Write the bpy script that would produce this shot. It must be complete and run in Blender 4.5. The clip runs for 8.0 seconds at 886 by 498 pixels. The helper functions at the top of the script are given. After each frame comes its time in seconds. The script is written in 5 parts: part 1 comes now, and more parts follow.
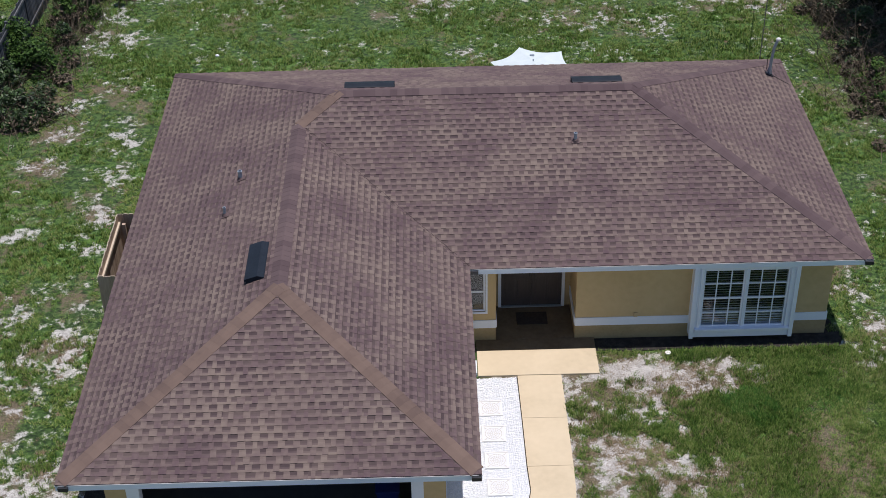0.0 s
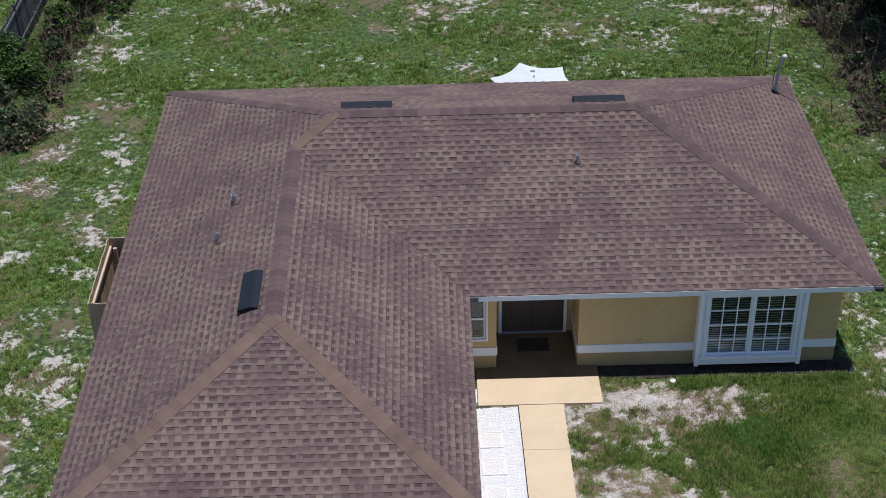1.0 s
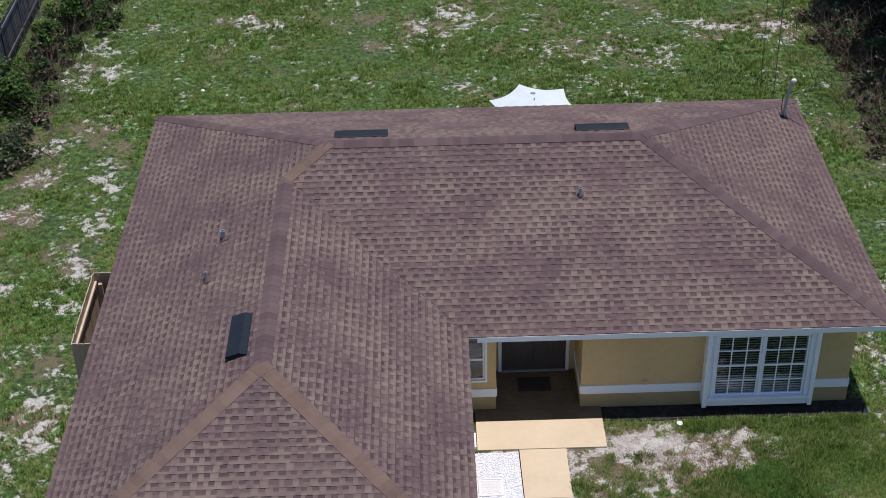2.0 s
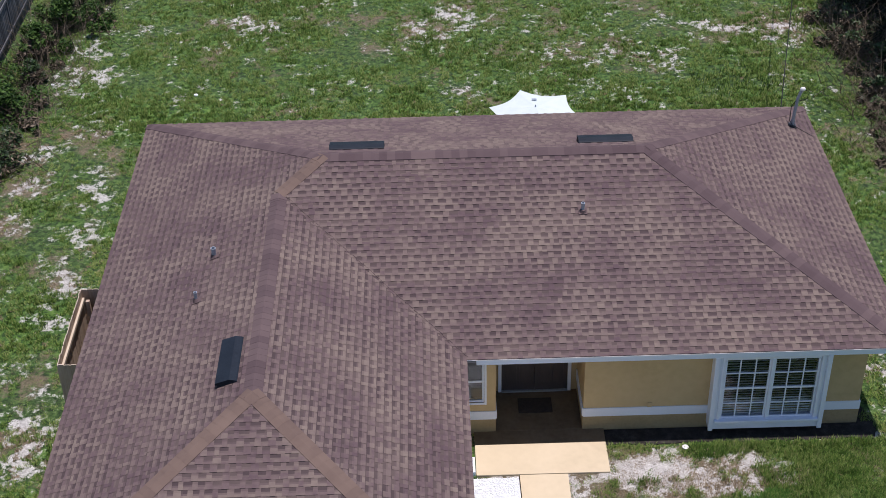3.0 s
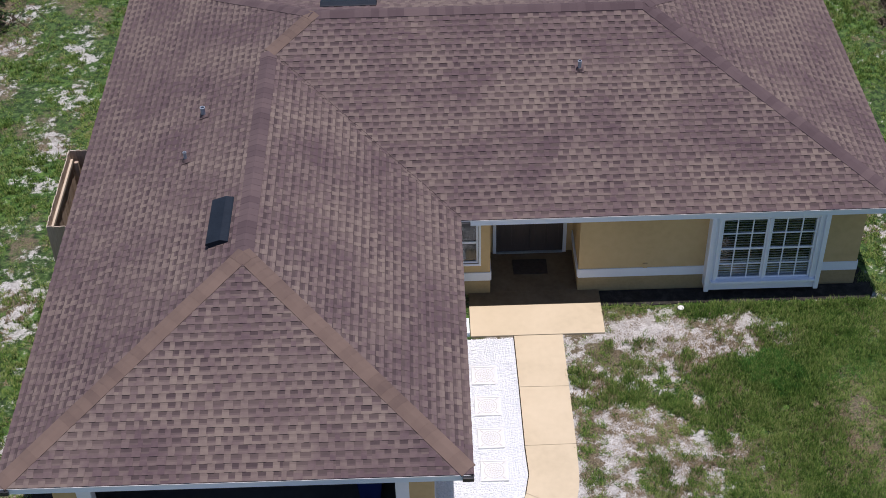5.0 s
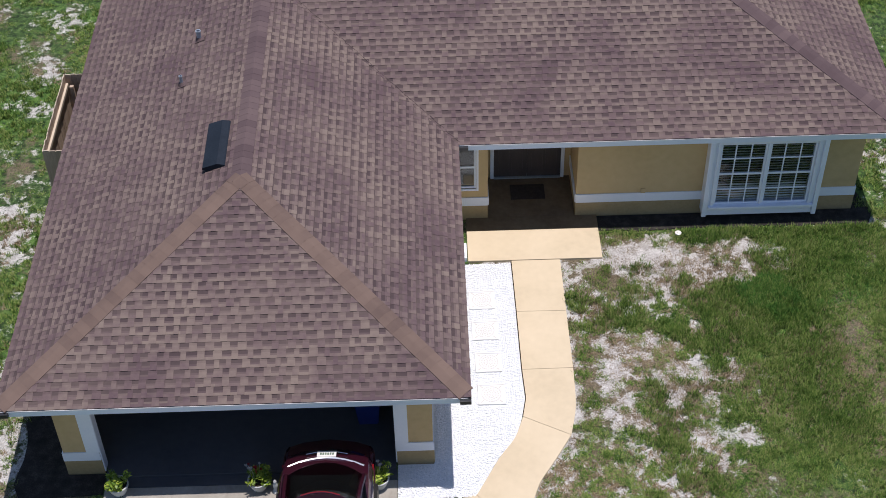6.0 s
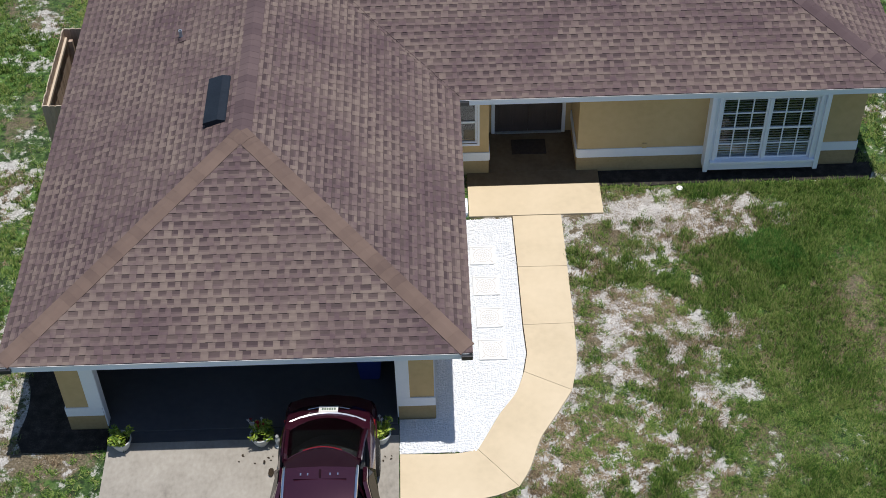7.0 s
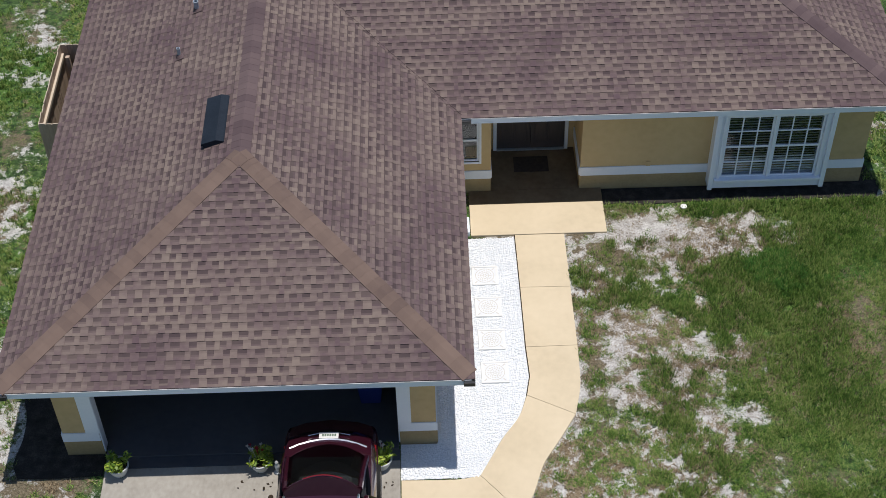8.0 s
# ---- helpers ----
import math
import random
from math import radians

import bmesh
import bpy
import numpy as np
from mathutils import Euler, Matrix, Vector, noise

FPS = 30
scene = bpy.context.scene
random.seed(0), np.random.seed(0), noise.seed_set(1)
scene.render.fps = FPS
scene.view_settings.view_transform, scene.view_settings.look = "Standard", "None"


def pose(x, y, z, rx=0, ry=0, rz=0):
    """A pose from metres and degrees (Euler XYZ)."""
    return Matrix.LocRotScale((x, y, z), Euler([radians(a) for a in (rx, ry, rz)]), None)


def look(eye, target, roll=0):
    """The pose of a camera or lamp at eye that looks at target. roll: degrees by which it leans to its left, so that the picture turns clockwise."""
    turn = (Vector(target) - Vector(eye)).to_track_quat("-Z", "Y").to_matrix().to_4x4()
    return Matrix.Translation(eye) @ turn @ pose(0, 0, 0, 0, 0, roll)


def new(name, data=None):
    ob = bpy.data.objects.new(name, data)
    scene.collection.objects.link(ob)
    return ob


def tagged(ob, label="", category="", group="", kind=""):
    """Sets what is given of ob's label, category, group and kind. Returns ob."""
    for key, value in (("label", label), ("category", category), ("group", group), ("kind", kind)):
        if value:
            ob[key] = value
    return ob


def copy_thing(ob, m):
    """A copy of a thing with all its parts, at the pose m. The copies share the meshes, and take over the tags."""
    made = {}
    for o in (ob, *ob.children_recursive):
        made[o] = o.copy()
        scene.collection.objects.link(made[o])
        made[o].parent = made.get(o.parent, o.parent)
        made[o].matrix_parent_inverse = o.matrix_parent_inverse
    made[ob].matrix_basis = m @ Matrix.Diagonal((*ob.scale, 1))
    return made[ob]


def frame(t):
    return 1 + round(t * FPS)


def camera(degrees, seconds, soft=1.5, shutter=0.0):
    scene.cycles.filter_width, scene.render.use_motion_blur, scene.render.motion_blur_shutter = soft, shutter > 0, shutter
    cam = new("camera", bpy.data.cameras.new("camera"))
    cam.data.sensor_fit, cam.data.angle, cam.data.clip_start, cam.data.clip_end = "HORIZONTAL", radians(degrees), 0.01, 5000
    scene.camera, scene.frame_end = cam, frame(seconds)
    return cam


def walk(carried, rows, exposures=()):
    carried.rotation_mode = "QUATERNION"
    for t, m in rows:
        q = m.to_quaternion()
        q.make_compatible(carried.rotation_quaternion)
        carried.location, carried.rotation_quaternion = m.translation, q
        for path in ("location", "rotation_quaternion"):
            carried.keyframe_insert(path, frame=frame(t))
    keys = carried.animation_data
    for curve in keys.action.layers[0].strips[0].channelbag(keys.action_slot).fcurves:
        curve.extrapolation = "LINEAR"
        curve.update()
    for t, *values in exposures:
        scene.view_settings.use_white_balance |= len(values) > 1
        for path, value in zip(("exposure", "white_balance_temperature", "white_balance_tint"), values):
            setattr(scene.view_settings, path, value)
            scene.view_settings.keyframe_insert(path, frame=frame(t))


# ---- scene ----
cam = camera(34.79, 8.0, soft=0.72)
PATH = [
    (0.0, (-0.799, -27.311, 21.920), (-0.695, -10.855, 10.553), -1.23),
    (0.5, (-0.790, -26.840, 21.935), (-0.684, -10.392, 10.556), -1.30),
    (1.0, (-0.770, -26.223, 21.965), (-0.657, -9.779, 10.580), -1.30),
    (1.5, (-0.736, -25.453, 22.003), (-0.620, -9.029, 10.591), -1.32),
    (2.0, (-0.692, -24.596, 22.027), (-0.571, -8.194, 10.584), -1.39),
    (3.3, (-0.575, -23.160, 22.000), (-0.482, -6.976, 10.251), -1.43),
    (3.5, (-0.554, -23.125, 21.971), (-0.468, -7.033, 10.095), -1.55),
    (4.0, (-0.514, -23.112, 21.814), (-0.429, -7.292, 9.578), -1.54),
    (4.5, (-0.474, -23.094, 21.647), (-0.401, -7.611, 8.988), -1.53),
    (4.7, (-0.504, -23.086, 21.618), (-0.423, -7.739, 8.794), -1.55),
    (6.0, (-0.556, -23.128, 21.486), (-0.448, -8.654, 7.684), -1.40),
    (6.5, (-0.572, -23.111, 21.500), (-0.470, -8.967, 7.361), -1.46),
    (7.0, (-0.587, -23.080, 21.516), (-0.492, -9.075, 7.239), -1.46),
    (7.5, (-0.602, -22.900, 21.538), (-0.506, -8.898, 7.257), -1.55),
    (8.0, (-0.619, -22.492, 21.570), (-0.514, -8.503, 7.276), -1.46),
]
EXPOSURES = [(0.0, -0.38, 6680, 18), (1.0, -0.41, 6680, 18), (2.0, -0.41, 6680, 20), (3.4, -0.23, 6620, 22), (4.5, -0.39, 6620, 22), (5.8, -0.31, 6680, 19),
             (6.5, -0.24, 6700, 18), (7.0, -0.31, 6760, 13), (8.0, -0.38, 6760, 13)]
walk(cam, [(t, look(eye, target, roll)) for t, eye, target, roll in PATH], EXPOSURES)


# ---- light ----
SUN_EL, SUN_AZ = 81.3, 77.0   # degrees; azimuth clockwise from +y
world = bpy.data.worlds.new("sky")
scene.world = world
world.use_nodes = True
wn = world.node_tree.nodes
sky = wn.new("ShaderNodeTexSky")
sky.sky_type, sky.sun_disc = "NISHITA", False
sky.air_density, sky.dust_density, sky.ozone_density = 1.1, 0.2, 4.0
sky.sun_elevation, sky.sun_rotation = radians(SUN_EL), radians(SUN_AZ)
world.node_tree.links.new(sky.outputs[0], wn["Background"].inputs[0])
wn["Background"].inputs[1].default_value = 0.115
sun = new("sun", bpy.data.lights.new("sun", "SUN"))
sun.data.energy, sun.data.angle, sun.data.color = 4.85, radians(0.55), (1.0, 0.98, 0.945)
ce = math.cos(radians(SUN_EL))
to_sun = Vector((ce * math.sin(radians(SUN_AZ)), ce * math.cos(radians(SUN_AZ)), math.sin(radians(SUN_EL))))
sun.matrix_world = look(to_sun * 60, (0, 0, 0))

# ---- materials ----


def ramp_mat(name, stops, scale=4.0, detail=6.0, rough=0.8, bump=0.15, bump_scale=60.0, metal=0.0,
             rand="", rand_amount=0.0, coat=0.0, coarse=0.6, spread=0.22, stretch=(1, 1, 1)):
    """A surface whose colour wanders between the stops at two scales, with a fine relief."""
    m = bpy.data.materials.new(name)
    m.use_nodes = True
    nt, b = m.node_tree, m.node_tree.nodes["Principled BSDF"]
    N, Lk = nt.nodes.new, nt.links.new
    geo = N("ShaderNodeNewGeometry")
    mp = N("ShaderNodeMapping")
    mp.inputs["Scale"].default_value = stretch
    Lk(geo.outputs["Position"], mp.inputs[0])
    n1, n2 = N("ShaderNodeTexNoise"), N("ShaderNodeTexNoise")
    for n, sc in ((n1, scale), (n2, scale * 9.0)):
        Lk(mp.outputs[0], n.inputs["Vector"])
        n.inputs["Scale"].default_value, n.inputs["Detail"].default_value = sc, detail
    mix = N("ShaderNodeMix")
    mix.inputs[0].default_value = 1 - coarse
    Lk(n1.outputs[0], mix.inputs[2]), Lk(n2.outputs[0], mix.inputs[3])
    fac = mix.outputs[0]
    if rand:
        if rand == "object":
            r = N("ShaderNodeObjectInfo").outputs["Random"]
        else:
            r = geo.outputs["Random Per Island"]
        ma = N("ShaderNodeMath")
        ma.operation = "MULTIPLY_ADD"
        sub = N("ShaderNodeMath")
        sub.operation = "SUBTRACT"
        Lk(r, sub.inputs[0])
        sub.inputs[1].default_value = 0.5
        Lk(sub.outputs[0], ma.inputs[0])
        ma.inputs[1].default_value = rand_amount
        Lk(fac, ma.inputs[2])
        fac = ma.outputs[0]
    rp = N("ShaderNodeValToRGB")
    el = rp.color_ramp.elements
    k = len(stops)
    while len(el) < k:
        el.new(0.5)
    for i, c in enumerate(stops):
        el[i].position = 0.5 if k == 1 else 0.5 + spread * (2 * i / (k - 1) - 1)
        el[i].color = (*c, 1)
    Lk(fac, rp.inputs[0])
    Lk(rp.outputs[0], b.inputs["Base Color"])
    b.inputs["Roughness"].default_value, b.inputs["Metallic"].default_value = rough, metal
    b.inputs["Coat Weight"].default_value = coat
    b.inputs["Specular IOR Level"].default_value = 0.2 if rough > 0.55 else 0.5
    if bump:
        n3, bp = N("ShaderNodeTexNoise"), N("ShaderNodeBump")
        Lk(mp.outputs[0], n3.inputs["Vector"])
        n3.inputs["Scale"].default_value, n3.inputs["Detail"].default_value = bump_scale, 4
        bp.inputs["Strength"].default_value, bp.inputs["Distance"].default_value = bump, 0.01
        Lk(n3.outputs[0], bp.inputs["Height"]), Lk(bp.outputs[0], b.inputs["Normal"])
    return m


SH = [(0.110, 0.075, 0.082), (0.144, 0.103, 0.103), (0.180, 0.137, 0.123), (0.214, 0.168, 0.143)]
SHD = [(0.072, 0.052, 0.054), (0.093, 0.069, 0.067), (0.118, 0.088, 0.082)]
SHM = [(0.100, 0.071, 0.074), (0.131, 0.096, 0.093), (0.160, 0.122, 0.110)]
M_tooth = ramp_mat("shingle_granules", SH, 0.8, 8, 0.92, 0.35, 180, rand="island", rand_amount=0.16, spread=0.17, coarse=0.70)
M_tooth_ob = ramp_mat("shingle_granules_single", SH, 0.8, 8, 0.92, 0.35, 180, rand="object", rand_amount=0.16, spread=0.17, coarse=0.70)
M_base = ramp_mat("shingle_lower_layer", SH, 0.8, 8, 0.92, 0.35, 180, rand="island", rand_amount=0.16, spread=0.17, coarse=0.70)
# dark granule print of the gaps; also paints course shadows on side slopes
M_band = ramp_mat("shingle_blend_and_shade", SHD, 0.7, 5, 0.92, 0.35, 180, rand="island", rand_amount=0.4)
# darker tooth tops: printed band plus shade of the next course in colour
SHT = [(0.098, 0.068, 0.073), (0.127, 0.091, 0.090), (0.157, 0.119, 0.108), (0.186, 0.145, 0.125)]
M_toothtop_ob = ramp_mat("shingle_shaded_top_single", SHT, 0.8, 8, 0.92, 0.35, 180, rand="object", rand_amount=0.16, spread=0.17, coarse=0.70)
M_toothtop = ramp_mat("shingle_shaded_top", SHT, 0.8, 8, 0.92, 0.35, 180, rand="island", rand_amount=0.16, spread=0.17, coarse=0.70)
M_fade = ramp_mat("shingle_mid_tone", SHM, 0.7, 5, 0.92, 0.35, 180, rand="island", rand_amount=0.3)
M_cap_ridge = ramp_mat("plum_cap_shingle", [(0.090, 0.063, 0.067), (0.113, 0.081, 0.084), (0.142, 0.103, 0.102)], 0.35, 5, 0.92, 0.3, 160,
                       rand="object", rand_amount=0.3, coarse=0.8)
M_cap = ramp_mat("cap_shingle", [(0.124, 0.087, 0.075), (0.168, 0.119, 0.098), (0.198, 0.141, 0.115)], 0.35, 5, 0.92, 0.3, 160,
                 rand="object", rand_amount=0.18, coarse=0.7)
M_deck = ramp_mat("roof_felt", [(0.05, 0.04, 0.04), (0.07, 0.055, 0.05)], 2)
# fascia and trim: white tinted blue to mimic sky-lit shade
M_fascia = ramp_mat("fascia_shade_blue", [(0.70, 0.80, 0.92), (0.77, 0.86, 0.95)], 1.5, 5, 0.5, 0.05, 40)
M_white = ramp_mat("shade_blue_white", [(0.74, 0.81, 0.90), (0.82, 0.88, 0.95)], 2.0, 5, 0.5, 0.06, 50)
M_drip = ramp_mat("white_metal_edge", [(0.78, 0.78, 0.78), (0.85, 0.85, 0.85)], 3, 3, 0.4, 0.0)
M_soffit = ramp_mat("soffit_panel", [(0.55, 0.55, 0.53), (0.66, 0.66, 0.64)], 2, 4, 0.7, 0.1, 30)
M_stucco = ramp_mat("ochre_stucco", [(0.48, 0.355, 0.185), (0.56, 0.42, 0.225), (0.61, 0.465, 0.255)], 0.7, 6, 0.9, 0.35, 90)
M_plinth = ramp_mat("tan_plinth_stucco", [(0.30, 0.23, 0.12), (0.38, 0.295, 0.16), (0.43, 0.34, 0.19)], 1.6, 6, 0.9, 0.3, 80)
M_path = ramp_mat("painted_path", [(0.55, 0.46, 0.315), (0.63, 0.53, 0.37), (0.68, 0.575, 0.41)], 0.8, 7, 0.7, 0.12, 120, coarse=0.7)
M_drive = ramp_mat("driveway_concrete", [(0.22, 0.205, 0.18), (0.32, 0.30, 0.262), (0.38, 0.36, 0.318), (0.45, 0.43, 0.385)], 1.3, 10, 0.88, 0.3, 120, coarse=0.6, spread=0.24, stretch=(1.2, 0.8, 1))
# floor colour darkened to hold the carport's shade
M_floor = ramp_mat("shade_dark_floor", [(0.055, 0.064, 0.078), (0.090, 0.102, 0.120)], 0.8, 5, 0.40, 0.08, 60)
# wall tone lowered to stand for the carport's deep shade
M_inner = ramp_mat("shade_darkened_wall", [(0.20, 0.19, 0.17), (0.27, 0.255, 0.225)], 1.2, 4, 0.9, 0.1, 50)
M_black = ramp_mat("black_metal", [(0.012, 0.014, 0.018), (0.03, 0.033, 0.04)], 4, 4, 0.45, 0.05, 40)
M_vent = ramp_mat("dark_blue_vent_metal", [(0.008, 0.013, 0.021), (0.018, 0.027, 0.040)], 3, 4, 0.6, 0.04, 30)
M_lead = ramp_mat("weathered_lead", [(0.26, 0.31, 0.37), (0.42, 0.47, 0.52)], 20, 4, 0.5, 0.1, 60, metal=0.3)
M_door = ramp_mat("dark_brown_door", [(0.055, 0.045, 0.045), (0.085, 0.07, 0.068)], 3, 5, 0.5, 0.08, 40, stretch=(1, 1, 0.2))
M_mat = ramp_mat("doormat_fibre", [(0.042, 0.032, 0.026), (0.085, 0.066, 0.055)], 14, 5, 1.0, 0.6, 200)
M_blind = ramp_mat("blind_slats", [(0.70, 0.74, 0.78), (0.80, 0.83, 0.86)], 2, 3, 0.6, 0.0)
# near-black colour standing in for unlit interiors
M_dark = ramp_mat("interior_shade", [(0.02, 0.02, 0.022), (0.04, 0.04, 0.042)], 1, 3, 0.9, 0.0)
M_stone = ramp_mat("white_marble_chips", [(0.72, 0.76, 0.79), (0.81, 0.84, 0.86), (0.86, 0.88, 0.90)], 6, 4, 0.75, 0.2, 60,
                   rand="island", rand_amount=0.7)
M_gbed = ramp_mat("gravel_bed", [(0.74, 0.77, 0.78), (0.84, 0.86, 0.87)], 16, 6, 0.9, 0.5, 60, coarse=0.3)
M_paver = ramp_mat("pale_paver", [(0.66, 0.69, 0.71), (0.78, 0.80, 0.82)], 7, 5, 0.85, 0.2, 90)
M_paver_orn = ramp_mat("paver_ornament", [(0.56, 0.54, 0.50), (0.68, 0.66, 0.62)], 9, 5, 0.85, 0.2, 90)
M_wood = ramp_mat("weathered_pine", [(0.32, 0.235, 0.175), (0.46, 0.355, 0.27), (0.56, 0.45, 0.35)], 3, 6, 0.85, 0.25, 40, rand="object",
                  rand_amount=0.2, stretch=(1, 1, 0.15))
M_woodlight = ramp_mat("pale_sunlit_pine", [(0.50, 0.42, 0.32), (0.65, 0.56, 0.45)], 3, 5, 0.8, 0.2, 40)
M_grey_wood = ramp_mat("grey_fence_wood", [(0.045, 0.048, 0.055), (0.10, 0.105, 0.115), (0.18, 0.185, 0.195)], 2.5, 6, 0.9, 0.3, 40, rand="object",
                       rand_amount=0.25, stretch=(1, 1, 0.15))
M_fabric = ramp_mat("white_canvas", [(0.56, 0.65, 0.66), (0.66, 0.74, 0.75)], 3, 5, 0.9, 0.1, 60)
M_paint = ramp_mat("maroon_car_paint", [(0.040, 0.006, 0.016), (0.051, 0.009, 0.021)], 2, 3, 0.25, 0.0, metal=0.35, coat=1.0)
M_glass = bpy.data.materials.new("dark_glass")
M_glass.use_nodes = True
gb = M_glass.node_tree.nodes["Principled BSDF"]
gb.inputs["Base Color"].default_value, gb.inputs["Roughness"].default_value = (0.004, 0.005, 0.007, 1), 0.05
gb.inputs["Specular IOR Level"].default_value, gb.inputs["IOR"].default_value = 0.2, 1.15
M_pane = bpy.data.materials.new("window_pane")
M_pane.use_nodes = True
pb = M_pane.node_tree.nodes["Principled BSDF"]
pb.inputs["Base Color"].default_value, pb.inputs["Roughness"].default_value = (0.85, 0.9, 0.92, 1), 0.02
pb.inputs["Transmission Weight"].default_value, pb.inputs["IOR"].default_value = 1.0, 1.45
M_tint = bpy.data.materials.new("tinted_glass")
M_tint.use_nodes = True
tb = M_tint.node_tree.nodes["Principled BSDF"]
tb.inputs["Base Color"].default_value, tb.inputs["Roughness"].default_value = (0.085, 0.095, 0.105, 1), 0.03
tb.inputs["Specular IOR Level"].default_value = 0.6
tb.inputs["Transmission Weight"].default_value, tb.inputs["IOR"].default_value = 1.0, 1.45
M_chrome = ramp_mat("chrome", [(0.75, 0.76, 0.78), (0.8, 0.81, 0.83)], 3, 2, 0.22, 0.0, metal=1.0)
M_rubber = ramp_mat("tyre_rubber", [(0.015, 0.015, 0.015), (0.03, 0.03, 0.03)], 12, 3, 0.85, 0.1, 60)
M_alloy = ramp_mat("alloy", [(0.45, 0.46, 0.48), (0.55, 0.56, 0.58)], 5, 2, 0.3, 0.0, metal=0.9)
M_glossblack = ramp_mat("gloss_black_trim", [(0.016, 0.006, 0.009), (0.022, 0.009, 0.012)], 4, 2, 0.08, 0.0)
M_glossblack.node_tree.nodes["Principled BSDF"].inputs["Specular IOR Level"].default_value = 0.15
M_redlens = ramp_mat("red_lens", [(0.17, 0.008, 0.012), (0.24, 0.012, 0.016)], 5, 2, 0.15, 0.0, coat=0.6)
M_redsoil = ramp_mat("red_brown_soil", [(0.05, 0.026, 0.016), (0.11, 0.058, 0.034), (0.20, 0.11, 0.06)], 4, 8, 1.0, 0.6, 50)
M_tanleather = ramp_mat("beige_door_lining", [(0.27, 0.23, 0.17), (0.36, 0.31, 0.24)], 5, 4, 0.6, 0.1, 50)
M_cargo = ramp_mat("grey_cargo_cloth", [(0.17, 0.18, 0.17), (0.23, 0.24, 0.23)], 6, 4, 0.9, 0.1, 60)
M_plate = ramp_mat("plate_white", [(0.7, 0.72, 0.68), (0.8, 0.81, 0.78)], 8, 3, 0.4, 0.0)
M_bars = ramp_mat("plate_bars", [(0.10, 0.16, 0.12), (0.14, 0.2, 0.15)], 8, 3, 0.4, 0.0)
M_pot = ramp_mat("pale_stone_pot", [(0.42, 0.46, 0.47), (0.6, 0.63, 0.63)], 9, 5, 0.8, 0.25, 60)
M_soil = ramp_mat("potting_soil", [(0.03, 0.022, 0.016), (0.06, 0.045, 0.03)], 15, 4, 1.0, 0.6, 60)
LEAF_STOPS = [(0.016, 0.045, 0.010), (0.035, 0.085, 0.016), (0.075, 0.145, 0.028)]
M_potleaf = ramp_mat("bright_foliage", [(0.10, 0.19, 0.015), (0.20, 0.30, 0.025), (0.34, 0.42, 0.05)], 6, 4, 0.55, 0.0, rand="island", rand_amount=0.6)
M_red = ramp_mat("red_petals", [(0.24, 0.012, 0.016), (0.34, 0.02, 0.028)], 9, 3, 0.6, 0.0)
M_whiteflower = ramp_mat("white_petals", [(0.45, 0.45, 0.43), (0.6, 0.6, 0.58)], 9, 3, 0.6, 0.0)
M_leaf = ramp_mat("shrub_foliage", LEAF_STOPS, 0.8, 5, 0.6, 0.0, rand="island", rand_amount=0.55)
M_leafmid = ramp_mat("deep_green_foliage", [(0.010, 0.028, 0.008), (0.022, 0.056, 0.013), (0.052, 0.105, 0.024)], 0.8, 5, 0.55, 0.0, rand="island", rand_amount=0.55)
# leaf colour lowered to hold the deep shade of the thicket
M_leafdark = ramp_mat("shade_dark_foliage", [(0.006, 0.009, 0.004), (0.012, 0.019, 0.007), (0.026, 0.036, 0.013)], 0.8, 5, 0.6, 0.0, rand="island", rand_amount=0.5)
M_twig = ramp_mat("dry_twigs", [(0.070, 0.056, 0.040), (0.14, 0.112, 0.080), (0.25, 0.205, 0.150)], 1.0, 5, 0.9, 0.0, rand="island", rand_amount=0.5)
M_bark = ramp_mat("bark", [(0.06, 0.045, 0.035), (0.13, 0.10, 0.08)], 6, 6, 0.95, 0.5, 40)
M_blue = ramp_mat("blue_bin_plastic", [(0.012, 0.03, 0.16), (0.02, 0.045, 0.22)], 4, 3, 0.45, 0.0)
M_pvc = ramp_mat("white_plastic", [(0.74, 0.74, 0.72), (0.83, 0.83, 0.81)], 9, 3, 0.4, 0.0)
M_cable = ramp_mat("cable_black", [(0.012, 0.013, 0.012), (0.025, 0.026, 0.025)], 9, 2, 0.6, 0.0)
M_grass = ramp_mat("grass_blades", [(0.038, 0.096, 0.015), (0.097, 0.190, 0.033), (0.185, 0.290, 0.060), (0.28, 0.32, 0.11)], 0.9, 6, 0.6, 0.0,
                   rand="island", rand_amount=0.55, coarse=0.6)
M_thatch = ramp_mat("dry_grass_blades", [(0.12, 0.086, 0.052), (0.25, 0.19, 0.115), (0.38, 0.31, 0.21)], 0.6, 6, 0.8, 0.0, rand="island", rand_amount=0.5)
M_lushgrass = ramp_mat("deep_green_blades", [(0.026, 0.088, 0.015), (0.052, 0.160, 0.027), (0.098, 0.228, 0.042)], 1.2, 5, 0.6, 0.0, rand="island", rand_amount=0.5)
# dark soil with the eave shade put into its colour
M_soil_shade = ramp_mat("shaded_dark_soil", [(0.012, 0.011, 0.010), (0.032, 0.029, 0.026), (0.075, 0.068, 0.060)], 5, 8, 1.0, 0.7, 50)
# porch and eave shade is put into this darker floor colour
M_porch = ramp_mat("shaded_porch_paint", [(0.12, 0.084, 0.050), (0.18, 0.132, 0.080), (0.225, 0.17, 0.107)], 1.1, 7, 0.6, 0.12, 90)

